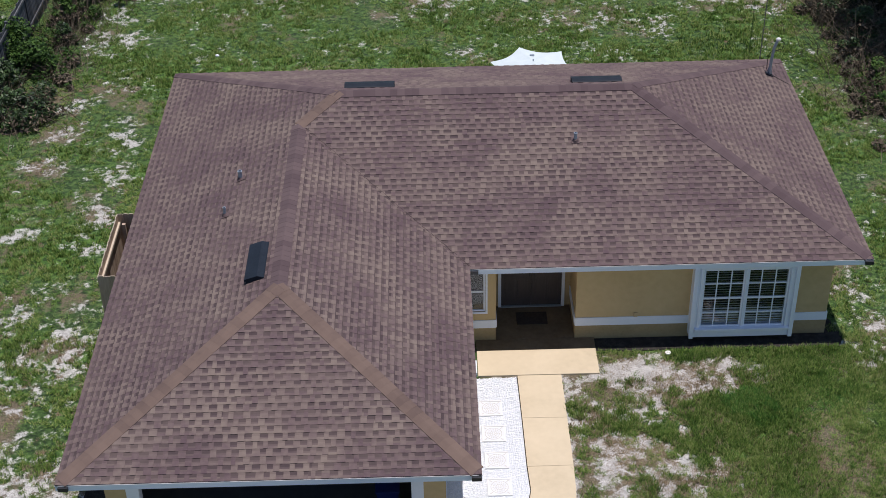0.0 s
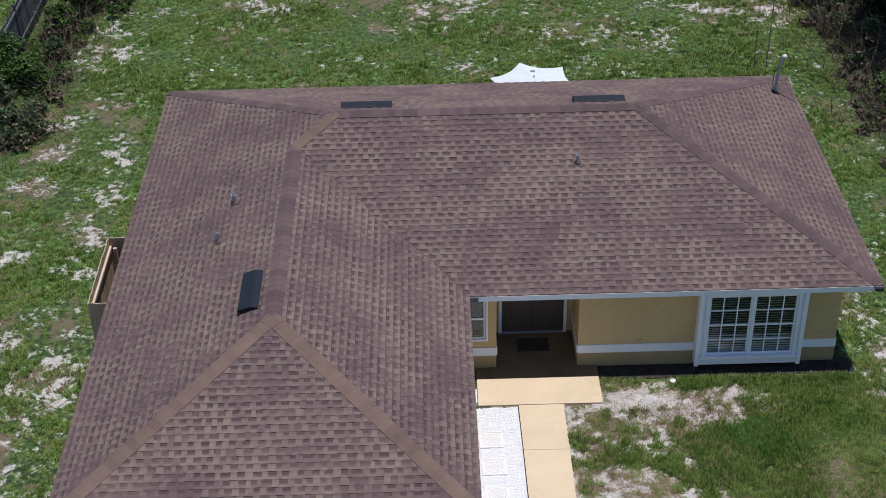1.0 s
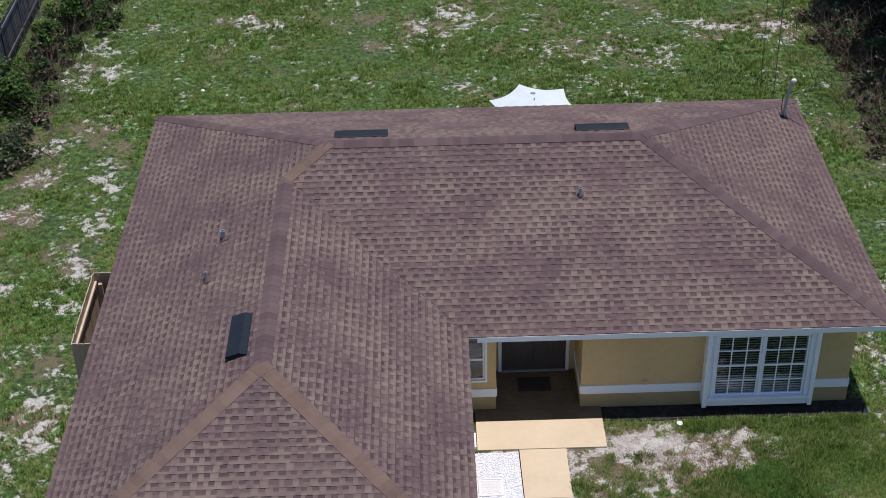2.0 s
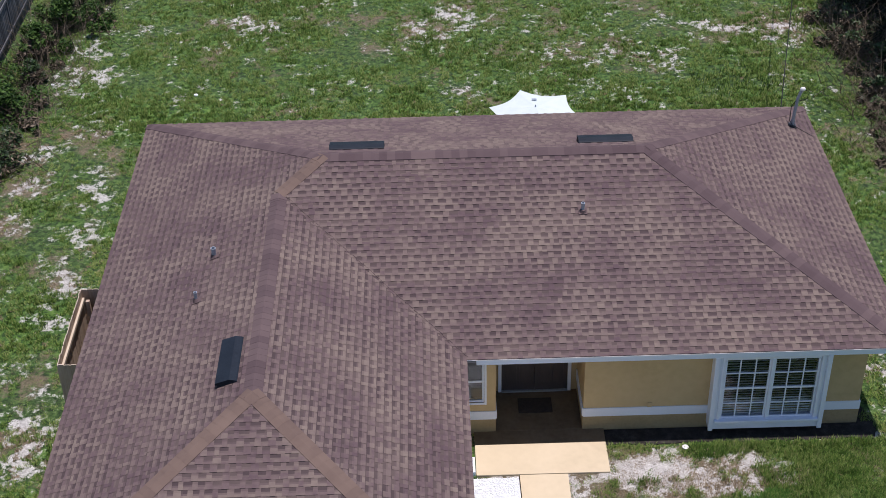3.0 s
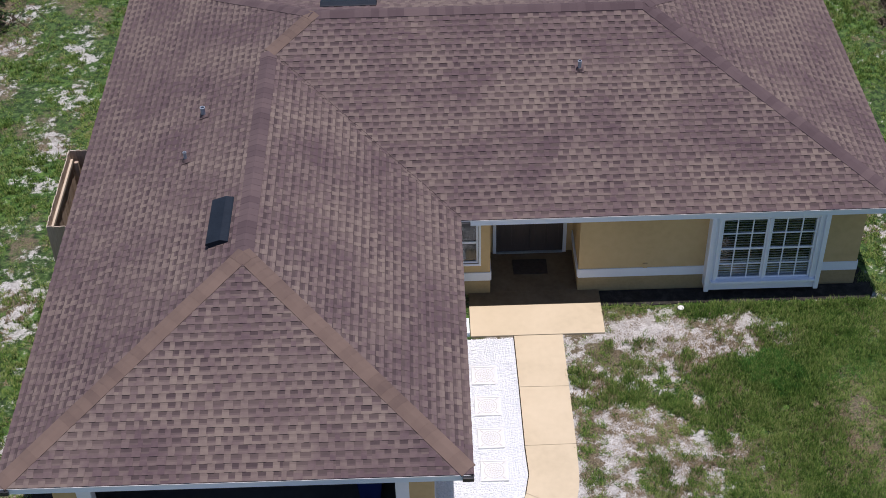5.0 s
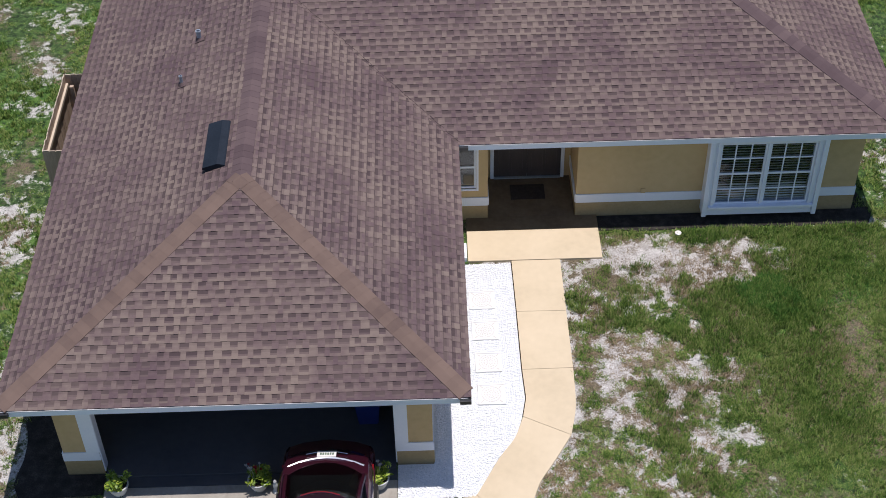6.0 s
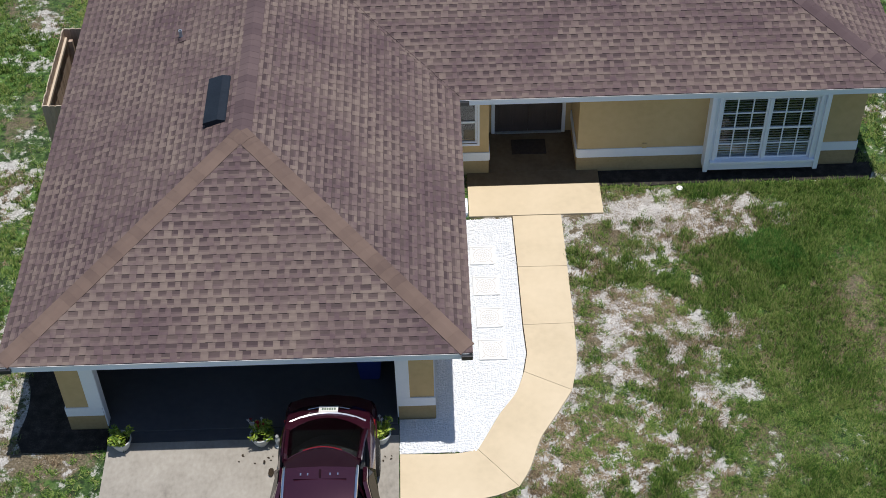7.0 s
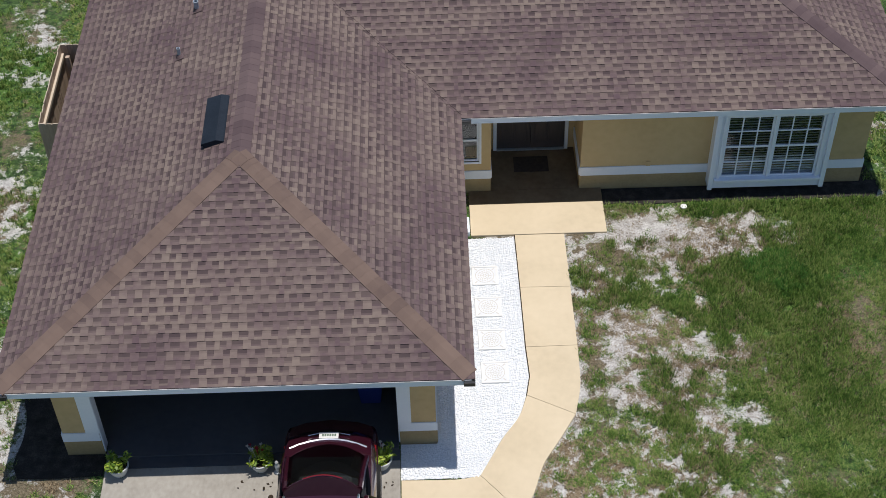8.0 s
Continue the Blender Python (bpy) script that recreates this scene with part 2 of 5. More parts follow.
# ---- mesh helpers ----


def box(bm, x0, x1, y0, y1, z0, z1, m=None):
    vs = [bm.verts.new((x, y, z)) for z in (z0, z1) for x, y in ((x0, y0), (x1, y0), (x1, y1), (x0, y1))]
    for f in ((3, 2, 1, 0), (4, 5, 6, 7), (0, 1, 5, 4), (1, 2, 6, 5), (2, 3, 7, 6), (3, 0, 4, 7)):
        bm.faces.new([vs[i] for i in f])
    if m is not None:
        bmesh.ops.transform(bm, matrix=m, verts=vs)
    return vs


def bevelled(*dims, width=0.01, m=None):
    bm = bmesh.new()
    box(bm, *dims)
    bmesh.ops.bevel(bm, geom=bm.edges[:], offset=width, segments=2, affect="EDGES", profile=0.6)
    if m is not None:
        bmesh.ops.transform(bm, matrix=m, verts=bm.verts[:])
    return bm


def tube(bm, pts, r, sides=8, r_end=None, cap=True):
    """A round bar along the points."""
    rings = []
    n = len(pts)
    for i, p in enumerate(pts):
        p = Vector(p)
        d = (Vector(pts[min(i + 1, n - 1)]) - Vector(pts[max(i - 1, 0)])).normalized()
        a = d.orthogonal().normalized() if abs(d.z) < 0.9 else Vector((1, 0, 0)).cross(d).normalized()
        b = d.cross(a)
        rr = r if r_end is None else r + (r_end - r) * i / max(1, n - 1)
        rings.append([bm.verts.new(p + rr * (math.cos(t) * a + math.sin(t) * b)) for t in [2 * math.pi * k / sides for k in range(sides)]])
    for r0, r1 in zip(rings, rings[1:]):
        for k in range(sides):
            bm.faces.new((r0[k], r0[(k + 1) % sides], r1[(k + 1) % sides], r1[k]))
    if cap:
        bm.faces.new(rings[0][::-1]), bm.faces.new(rings[-1])
    return rings


def lathe(bm, profile, sides=20, centre=(0, 0, 0)):
    rings = []
    for r, z in profile:
        rings.append([bm.verts.new((centre[0] + r * math.cos(2 * math.pi * k / sides), centre[1] + r * math.sin(2 * math.pi * k / sides), centre[2] + z))
                      for k in range(sides)])
    for r0, r1 in zip(rings, rings[1:]):
        for k in range(sides):
            bm.faces.new((r0[k], r0[(k + 1) % sides], r1[(k + 1) % sides], r1[k]))
    bm.faces.new(rings[0][::-1]), bm.faces.new(rings[-1])


def slab(bm, pts, z0, z1):
    """A flat plate with the outline pts (counter-clockwise)."""
    lo = [bm.verts.new((x, y, z0)) for x, y in pts]
    hi = [bm.verts.new((x, y, z1)) for x, y in pts]
    bm.faces.new(hi), bm.faces.new(lo[::-1])
    n = len(pts)
    for i in range(n):
        bm.faces.new((lo[i], lo[(i + 1) % n], hi[(i + 1) % n], hi[i]))


def smooth(me, angle=35):
    me.shade_smooth()
    me.set_sharp_from_angle(angle=radians(angle))


def part(name, bm, material, parent=None, label="", soft=False):
    me = bpy.data.meshes.new(name)
    bmesh.ops.recalc_face_normals(bm, faces=bm.faces[:])
    bm.to_mesh(me)
    bm.free()
    for m in material if isinstance(material, (list, tuple)) else [material]:
        me.materials.append(m)
    if soft:
        smooth(me)
    ob = new(name, me)
    if parent is not None:
        ob.parent = parent
    if label:
        tagged(ob, label)
    return ob


def raw(name, verts, faces, material, parent=None, label="", slots=None):
    """A mesh from computed corners and faces."""
    me = bpy.data.meshes.new(name)
    me.from_pydata(verts, [], faces)
    for m in material if isinstance(material, (list, tuple)) else [material]:
        me.materials.append(m)
    if slots is not None:
        me.polygons.foreach_set("material_index", slots)
    me.update()
    ob = new(name, me)
    if parent is not None:
        ob.parent = parent
    if label:
        tagged(ob, label)
    return ob


def thing(name, at, label, category, group="", kind="", rz=0):
    ob = new(name)
    ob.empty_display_size = 0.2
    ob.matrix_world = pose(*at, 0, 0, rz)
    return tagged(ob, label, category, group, kind)

# ---- plan of the house, metres ----
W, L, D, R, K, HE = 8.4, 6.96, 10.38, 9.60, 0.395, 2.45
XL, XR, YF = -7.61, -0.71, -6.48          # wing walls: outer left, outer right, front
YM, XE, YB = 0.35, 8.80, D - 0.55         # main wall: front, right end, back
TOPZ = 2.297

# ---- ground ----
rng = np.random.default_rng(7)


def lump(x, y, cx, cy, rx, ry, sharp=2.0):
    return np.exp(-(((x - cx) / rx) ** 2 + ((y - cy) / ry) ** 2) ** (sharp / 2))


def fractal(x, y, scale, seed, octaves=4):
    """Smooth random field, about -1 to 1, on a lattice of hashed values."""
    out, amp, tot = np.zeros_like(x), 1.0, 0.0
    for o in range(octaves):
        X, Y = x * scale + 31.7 * seed + 13.1 * o, y * scale + 17.3 * seed - 7.9 * o
        xi, yi = np.floor(X), np.floor(Y)
        fx, fy = X - xi, Y - yi
        fx, fy = fx * fx * (3 - 2 * fx), fy * fy * (3 - 2 * fy)

        def h(a, b):
            v = np.sin(a * 127.1 + b * 311.7 + seed * 74.7) * 43758.5453
            return 2 * (v - np.floor(v)) - 1
        out += amp * ((h(xi, yi) * (1 - fx) + h(xi + 1, yi) * fx) * (1 - fy) + (h(xi, yi + 1) * (1 - fx) + h(xi + 1, yi + 1) * fx) * fy)
        tot += amp
        amp, scale = amp * 0.55, scale * 2.1
    return out / tot * 1.6


# bare sand patches: x, y and half widths
BACK_SAND = [(-12.2, 19.0, 0.5, 1.6), (-11.3, 14.0, 0.6, 0.9), (-12.3, 13.3, 0.5, 0.5), (-6.7, 21.4, 0.8, 0.5), (-0.1, 20.9, 0.8, 0.9), (0.3, 16.25, 0.5, 0.25),
             (9.3, 20.0, 1.0, 0.5), (11.3, 20.0, 0.8, 0.7), (7.3, 18.4, 0.6, 0.5), (-11.8, 1.6, 0.6, 0.8), (-12.1, 5.6, 0.5, 0.4), (-10.1, 0.9, 0.35, 1.0),
             (-11.1, 17.8, 0.5, 0.5), (-10.25, 11.0, 0.3, 0.8), (-10.05, 9.0, 0.3, 0.7), (-12.4, 11.2, 0.5, 0.5), (-12.6, 9.4, 0.5, 0.5), (-10.35, 6.5, 0.35, 0.4)]
FRONT_SAND = [(-10.0, -4.3, 0.8, 0.6), (4.3, -0.95, 1.1, 0.4), (4.6, -1.45, 0.8, 0.35), (5.9, -1.5, 0.7, 0.26), (4.85, -2.45, 0.55, 0.2), (6.2, -0.72, 0.5, 0.2),
              (2.9, -3.4, 0.35, 0.4), (3.1, -4.3, 0.55, 0.55), (2.75, -5.1, 0.4, 0.6), (4.3, -5.1, 0.45, 0.35), (2.2, -6.9, 0.55, 0.6), (3.8, -7.3, 0.45, 0.25), (-8.9, -5.6, 0.5, 0.7)]


def cover(x, y):
    """How sandy, how dry and how lush the lawn is at x, y (each 0 to 1)."""
    # worn strip along the path
    edge = np.interp(y, [-9.0, -6.6, -5.2, -3.4], [5.0, 5.3, 5.5, 5.4]) + 0.7 * fractal(x, y, 0.8, 7, 3)
    worn = 1 / (1 + np.exp(-np.clip((edge - x) / 0.35, -20, 20))) * (x > 0.5) * (y < -0.3)
    wx, wy = x + 0.22 * fractal(x, y, 1.9, 11, 4), y + 0.22 * fractal(x, y, 1.9, 12, 4)
    patch = 0.0 * x
    for cx, cy, rx, ry in BACK_SAND + FRONT_SAND:
        patch = np.maximum(patch, lump(wx, wy, cx, cy, rx * 1.35, ry * 1.35, 2.0))
    bare = 0.62 * worn + 0.10 * lump(x, y, -11.2, 1.5, 2.6, 11.0, 4) + 0.30 * lump(x, y, -9.2, -7.5, 1.5, 2.5) + 0.55 * lump(x, y, 10.1, 2.6, 0.9, 3.2) + 0.66 * lump(x, y, 5.35, -1.18, 1.85, 0.60, 4) + 0.22 * lump(x, y, -8.9, -6.0, 0.5, 1.6)
    bare += 0.10 * lump(x, y, 4.0, 20.5, 10.0, 2.0, 4) + 0.12 * lump(x, y, 10.8, 12.5, 1.2, 4.0) + 0.10 * lump(x, y, 4.5, 18.0, 3.0, 2.2)
    rich = lump(x, y, 6.2, -2.45, 1.0, 0.52, 3) + 0.45 * lump(x, y, 7.9, -6.0, 2.3, 5.0, 4) + 0.3 * lump(x, y, 7.6, -2.1, 1.3, 0.9) + 0.5 * lump(x, y, 9.2, 13.6, 1.8, 1.6)
    rich += 0.8 * lump(x, y, 4.5, -0.42, 4.5, 0.20, 4) + 0.5 * lump(x, y, -2.0, 12.6, 7.0, 1.6)
    f1, f2 = fractal(x, y, 0.75, 1, 5), fractal(x, y, 3.4, 4, 3)
    clumps = 1.15 * fractal(x, y, 3.0, 21, 5) * np.clip(worn + lump(x, y, 5.35, -1.18, 1.95, 0.75, 4), 0, 1)
    sand = np.clip(0.175 - 0.055 * (y > 1) + 0.352 * bare + (0.20 + 0.10 * (y > 1)) * patch * (1 - 0.5 * worn) - 0.24 * rich + 0.13 * f1 + 0.26 * f2 + 0.34 * clumps, 0, 1)
    dry = np.clip(0.215 - 0.10 * (y > 4) + 0.12 * lump(x, y, 8.0, -5.6, 2.6, 2.8, 4) + 0.55 * bare + 0.30 * patch - 0.16 * rich + 0.42 * fractal(x, y, 0.95, 2, 5) + 0.16 * fractal(x, y, 4.5, 6, 2)
                  + 0.42 * lump(x, y, 8.2, -4.3, 1.2, 1.2) + 0.30 * lump(x, y, 5.4, -3.0, 0.5, 0.6) + 0.30 * lump(x, y, 8.9, -0.9, 0.8, 0.5)
                  + 0.2 * lump(x, y, -8.0, -7.0, 0.9, 0.7, 4), 0, 1)
    lush = np.clip(0.50 + 0.85 * fractal(x, y, 0.7, 3, 5) + 0.7 * rich - 0.5 * bare - 0.6 * clumps, 0, 1)
    return sand, dry, lush


def outside(x, y):
    """Where the lawn is open: not under the house, paths, gravel or driveway."""
    house = ((x > XL) & (x < XR) & (y > YF) & (y < YB)) | ((x > XL) & (x < XE) & (y > YM) & (y < YB))
    drive = (x > -6.9) & (x < -1.38) & (y < YF)
    stoop = (x > 0.1) & (x < 3.1) & (y > -1.10) & (y < YM)
    path_r = np.interp(y, PRY[::-1], PRX[::-1])
    bed = (x > XR - 0.7) & (x < path_r + 0.01) & (y > -8.46) & (y < -0.9)
    strip = (x > 3.0) & (x < 9.2) & (y > -0.19) & (y < YM)
    west = (x > -8.6) & (x < XL) & (y > -6.98) & (y < 0.8) | (x > XL - 0.1) & (x < -6.9) & (y > -6.98) & (y < YF)
    return ~(house | drive | stoop | bed | strip | west)


PATH_L = [(1.09, -1.055), (1.11, -2.59), (1.12, -4.21), (1.15, -4.96), (1.06, -5.43), (0.89, -5.95), (0.54, -6.42), (0.26, -6.95), (0.08, -7.27),
          (-0.30, -7.36), (-1.38, -7.33)]
PATH_R = [(2.15, -1.055), (2.15, -2.60), (2.15, -4.20), (2.13, -5.21), (1.96, -5.92), (1.56, -6.59), (1.25, -7.05), (1.03, -7.75), (0.80, -8.13),
          (0.28, -8.37), (-1.38, -8.44)]
PRX, PRY = np.array([p[0] for p in PATH_R]), np.array([p[1] for p in PATH_R])


def axis(lo, hi, step, far):
    mid = np.arange(lo, hi + step / 2, step)
    return np.concatenate([[-far, -600.0, -160.0, -70.0, -40.0], mid, [40.0, 70.0, 160.0, 600.0, far]])


def build_ground():
    gx, gy = axis(-19, 18, 0.09, 2500.0), axis(-12, 26, 0.09, 2500.0)
    X, Y = np.meshgrid(gx, gy)
    Z = 0.018 * fractal(X, Y, 0.5, 5, 3) * (np.abs(X) < 30) * outside(X, Y) - 0.012
    nx, ny = len(gx), len(gy)
    verts = np.stack([X, Y, Z], 2).reshape(-1, 3)
    i = (np.arange(ny - 1)[:, None] * nx + np.arange(nx - 1)[None]).ravel()
    faces = np.stack([i, i + 1, i + nx + 1, i + nx], 1)
    me = bpy.data.meshes.new("ground")
    me.from_pydata(verts.tolist(), [], faces.tolist())
    sand, dry, lush = cover(X, Y)
    inner = np.clip(np.minimum(np.minimum(X + 19, 18 - X), np.minimum(Y + 12, 26 - Y)) / 2.0, 0, 1)
    sand, dry, lush = 0.20 + (sand - 0.20) * inner, 0.35 + (dry - 0.35) * inner, 0.5 + (lush - 0.5) * inner
    col = np.stack([sand, dry, lush, np.ones_like(sand)], 2).reshape(-1)
    me.color_attributes.new("cover", "FLOAT_COLOR", "POINT").data.foreach_set("color", col.astype(np.float32))
    me.shade_smooth()
    m = bpy.data.materials.new("sandy_lawn")
    m.use_nodes = True
    nt, b = m.node_tree, m.node_tree.nodes["Principled BSDF"]
    N, Lk = nt.nodes.new, nt.links.new
    geo, at, sep = N("ShaderNodeNewGeometry"), N("ShaderNodeAttribute"), N("ShaderNodeSeparateColor")
    at.attribute_name = "cover"
    Lk(at.outputs["Color"], sep.inputs[0])

    def nz(scale, detail=6, rough=0.6):
        n = N("ShaderNodeTexNoise")
        n.inputs["Scale"].default_value, n.inputs["Detail"].default_value, n.inputs["Roughness"].default_value = scale, detail, rough
        Lk(geo.outputs["Position"], n.inputs["Vector"])
        return n.outputs[0]

    def mth(op, a, b2, c=None):
        n = N("ShaderNodeMath")
        n.operation = op
        for k, v in enumerate((a, b2, c)):
            if v is None:
                continue
            if isinstance(v, (int, float)):
                n.inputs[k].default_value = v
            else:
                Lk(v, n.inputs[k])
        return n.outputs[0]

    def ramp(fac, stops):
        r = N("ShaderNodeValToRGB")
        e = r.color_ramp.elements
        while len(e) < len(stops):
            e.new(0.5)
        for k, (p, c) in enumerate(stops):
            e[k].position, e[k].color = p, (*c, 1)
        Lk(fac, r.inputs[0])
        return r.outputs[0]

    def mixc(f, a, c):
        n = N("ShaderNodeMix")
        n.data_type = "RGBA"
        Lk(f, n.inputs[0]), Lk(a, n.inputs[6]), Lk(c, n.inputs[7])
        return n.outputs[2]
    fine, mid = nz(26, 8, 0.7), nz(6, 8, 0.7)
    dark = ramp(mid, [(0.41, (0.012, 0.031, 0.008)), (0.5, (0.040, 0.090, 0.019)), (0.60, (0.092, 0.160, 0.042))])
    bright = ramp(mid, [(0.41, (0.021, 0.052, 0.010)), (0.5, (0.062, 0.152, 0.023)), (0.60, (0.142, 0.245, 0.050))])
    brown = ramp(fine, [(0.32, (0.045, 0.038, 0.024)), (0.5, (0.145, 0.118, 0.074)), (0.68, (0.29, 0.245, 0.17))])
    grit = mth("ADD", mth("MULTIPLY", fine, 0.6), mth("MULTIPLY", nz(5, 7, 0.7), 0.4))
    sandc = ramp(grit, [(0.36, (0.25, 0.24, 0.225)), (0.48, (0.50, 0.485, 0.46)), (0.60, (0.74, 0.735, 0.71))])
    green = mixc(sep.outputs[2], dark, bright)
    dm = ramp(mth("ADD", mth("MULTIPLY", sep.outputs[1], 0.65), mth("MULTIPLY", nz(8, 9, 0.78), 1.1)), [(0.74, (0, 0, 0)), (0.94, (1, 1, 1))])
    base = mixc(dm, green, brown)
    sm = ramp(mth("ADD", mth("MULTIPLY", sep.outputs[0], 0.75), mth("MULTIPLY", nz(6.0, 10, 0.76), 1.3)), [(0.895, (0, 0, 0)), (1.09, (0.90, 0.90, 0.90))])
    Lk(mixc(sm, base, sandc), b.inputs["Base Color"])
    b.inputs["Roughness"].default_value = 0.95
    bp = N("ShaderNodeBump")
    bp.inputs["Strength"].default_value, bp.inputs["Distance"].default_value = 0.9, 0.05
    Lk(nz(14, 8, 0.7), bp.inputs["Height"]), Lk(bp.outputs[0], b.inputs["Normal"])
    me.materials.append(m)
    return tagged(new("ground", me), "patchy lawn with bare white sand and dry grass", "ground", kind="structure")


build_ground()


def build_grass(count, name, material, label, dead):
    """Lawn tufts, thin where the sand shows; dead: the straw-coloured ones between them."""
    each = 6
    cx, cy = rng.uniform(-18, 16, count), rng.uniform(-9.5, 24, count)
    near = rng.random(count) < 0.22
    cx[near], cy[near] = rng.uniform(1.0, 10.5, near.sum()), rng.uniform(-9, 0.4, near.sum())
    sand, dry, lush = cover(cx, cy)
    if dead:
        like = np.clip(dry * 1.2 - 0.1, 0, 1)
    else:
        like = np.clip(1.40 - 2.1 * sand, 0.03, 1) * np.clip(1.15 - 0.8 * dry, 0.12, 1) * np.clip(0.4 + lush, 0, 1)
    keep = outside(cx, cy) & (rng.random(count) < like)
    cx, cy, lush = cx[keep], cy[keep], lush[keep]
    x = np.repeat(cx, each) + rng.normal(0, 0.05, len(cx) * each)
    y = np.repeat(cy, each) + rng.normal(0, 0.05, len(cx) * each)
    lush = np.repeat(lush, each)
    keep = outside(x, y)
    x, y, lush = x[keep], y[keep], lush[keep]
    n, blades = len(x), 6
    x, y, lush = np.repeat(x, blades), np.repeat(y, blades), np.repeat(lush, blades)
    m = n * blades
    a, lean = rng.uniform(0, 2 * np.pi, m), rng.uniform(0.02, 0.10, m)
    h = rng.uniform(0.03, 0.10, m) * (0.6 + 0.9 * lush) * (0.6 if dead else 1)
    w = rng.uniform(0.005, 0.013, m)
    bx, by = x + rng.normal(0, 0.022, m), y + rng.normal(0, 0.022, m)
    dx, dy = np.cos(a), np.sin(a)
    z0 = np.full_like(bx, -0.02)
    p0 = np.stack([bx - dy * w, by + dx * w, z0], 1)
    p1 = np.stack([bx + dy * w, by - dx * w, z0], 1)
    p2 = np.stack([bx + dx * lean, by + dy * lean, z0 + h], 1)
    v = np.stack([p0, p1, p2], 1).reshape(-1, 3)
    f = np.arange(len(v)).reshape(-1, 3)
    tagged(raw(name, v.tolist(), f.tolist(), material), label, "grass", kind="stuff")


build_grass(70000, "lawn_grass", M_grass, "short patchy green lawn grass on sandy soil", False)
build_grass(26000, "dry_grass", M_thatch, "straw-coloured dead grass between green tufts", True)


def build_lush_patch(cx, cy, rx, ry, n, h0, h1, seed, label, material):
    a, r = rng.uniform(0, 2 * np.pi, n), np.sqrt(rng.random(n))
    x, y = cx + rx * r * np.cos(a), cy + ry * r * np.sin(a)
    ok = r < 0.66 + 0.60 * fractal(x, y, 1.9, seed, 4)
    x, y = np.repeat(x[ok], 5), np.repeat(y[ok], 5)
    m = len(x)
    a, ln, h, w = rng.uniform(0, 6.283, m), rng.uniform(0.03, 0.12, m), rng.uniform(h0, h1, m), rng.uniform(0.008, 0.018, m)
    x, y = x + rng.normal(0, 0.03, m), y + rng.normal(0, 0.03, m)
    dx, dy, z0 = np.cos(a), np.sin(a), np.full(m, -0.02)
    v = np.stack([np.stack([x - dy * w, y + dx * w, z0], 1), np.stack([x + dy * w, y - dx * w, z0], 1), np.stack([x + dx * ln, y + dy * ln, z0 + h], 1)], 1).reshape(-1, 3)
    tagged(raw("lush_grass", v.tolist(), np.arange(len(v)).reshape(-1, 3).tolist(), material), label, "grass", kind="stuff")


build_lush_patch(6.2, -2.40, 0.98, 0.72, 4200, 0.05, 0.13, 9, "patch of taller deep green grass in the lawn", M_lushgrass)
build_lush_patch(7.75, -2.15, 1.5, 0.85, 500, 0.04, 0.10, 14, "looser patch of deep green grass in the lawn", M_lushgrass)
build_lush_patch(9.2, 15.6, 2.0, 2.2, 1000, 0.08, 0.20, 10, "stand of tall green grass behind the house", M_grass)


def build_soil_shade():
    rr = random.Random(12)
    # front strip: dark soil and painted eave shade together
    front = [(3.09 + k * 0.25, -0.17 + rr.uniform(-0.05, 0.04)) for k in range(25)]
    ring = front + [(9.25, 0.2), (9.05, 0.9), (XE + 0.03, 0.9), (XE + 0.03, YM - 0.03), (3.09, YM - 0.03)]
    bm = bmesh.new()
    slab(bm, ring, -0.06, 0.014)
    tagged(part("soil_shade_strip", bm, M_soil_shade), "bare dark soil along the wall foot with eave shade in its colour", "soil", kind="structure")
    # west strip follows the eave's shadow and paints it dark
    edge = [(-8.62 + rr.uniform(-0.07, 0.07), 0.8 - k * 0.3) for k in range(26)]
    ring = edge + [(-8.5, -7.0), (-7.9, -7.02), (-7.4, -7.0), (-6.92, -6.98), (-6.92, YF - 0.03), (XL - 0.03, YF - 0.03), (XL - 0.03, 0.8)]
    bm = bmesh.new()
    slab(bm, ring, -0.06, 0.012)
    tagged(part("soil_shade_strip", bm, M_soil_shade), "dark strip along the wing wall foot painted as eave shade", "soil", kind="structure")


build_soil_shade()

# ---- paved ground ----


def between(pts_a, pts_b):
    return list(pts_a) + list(pts_b)[::-1]


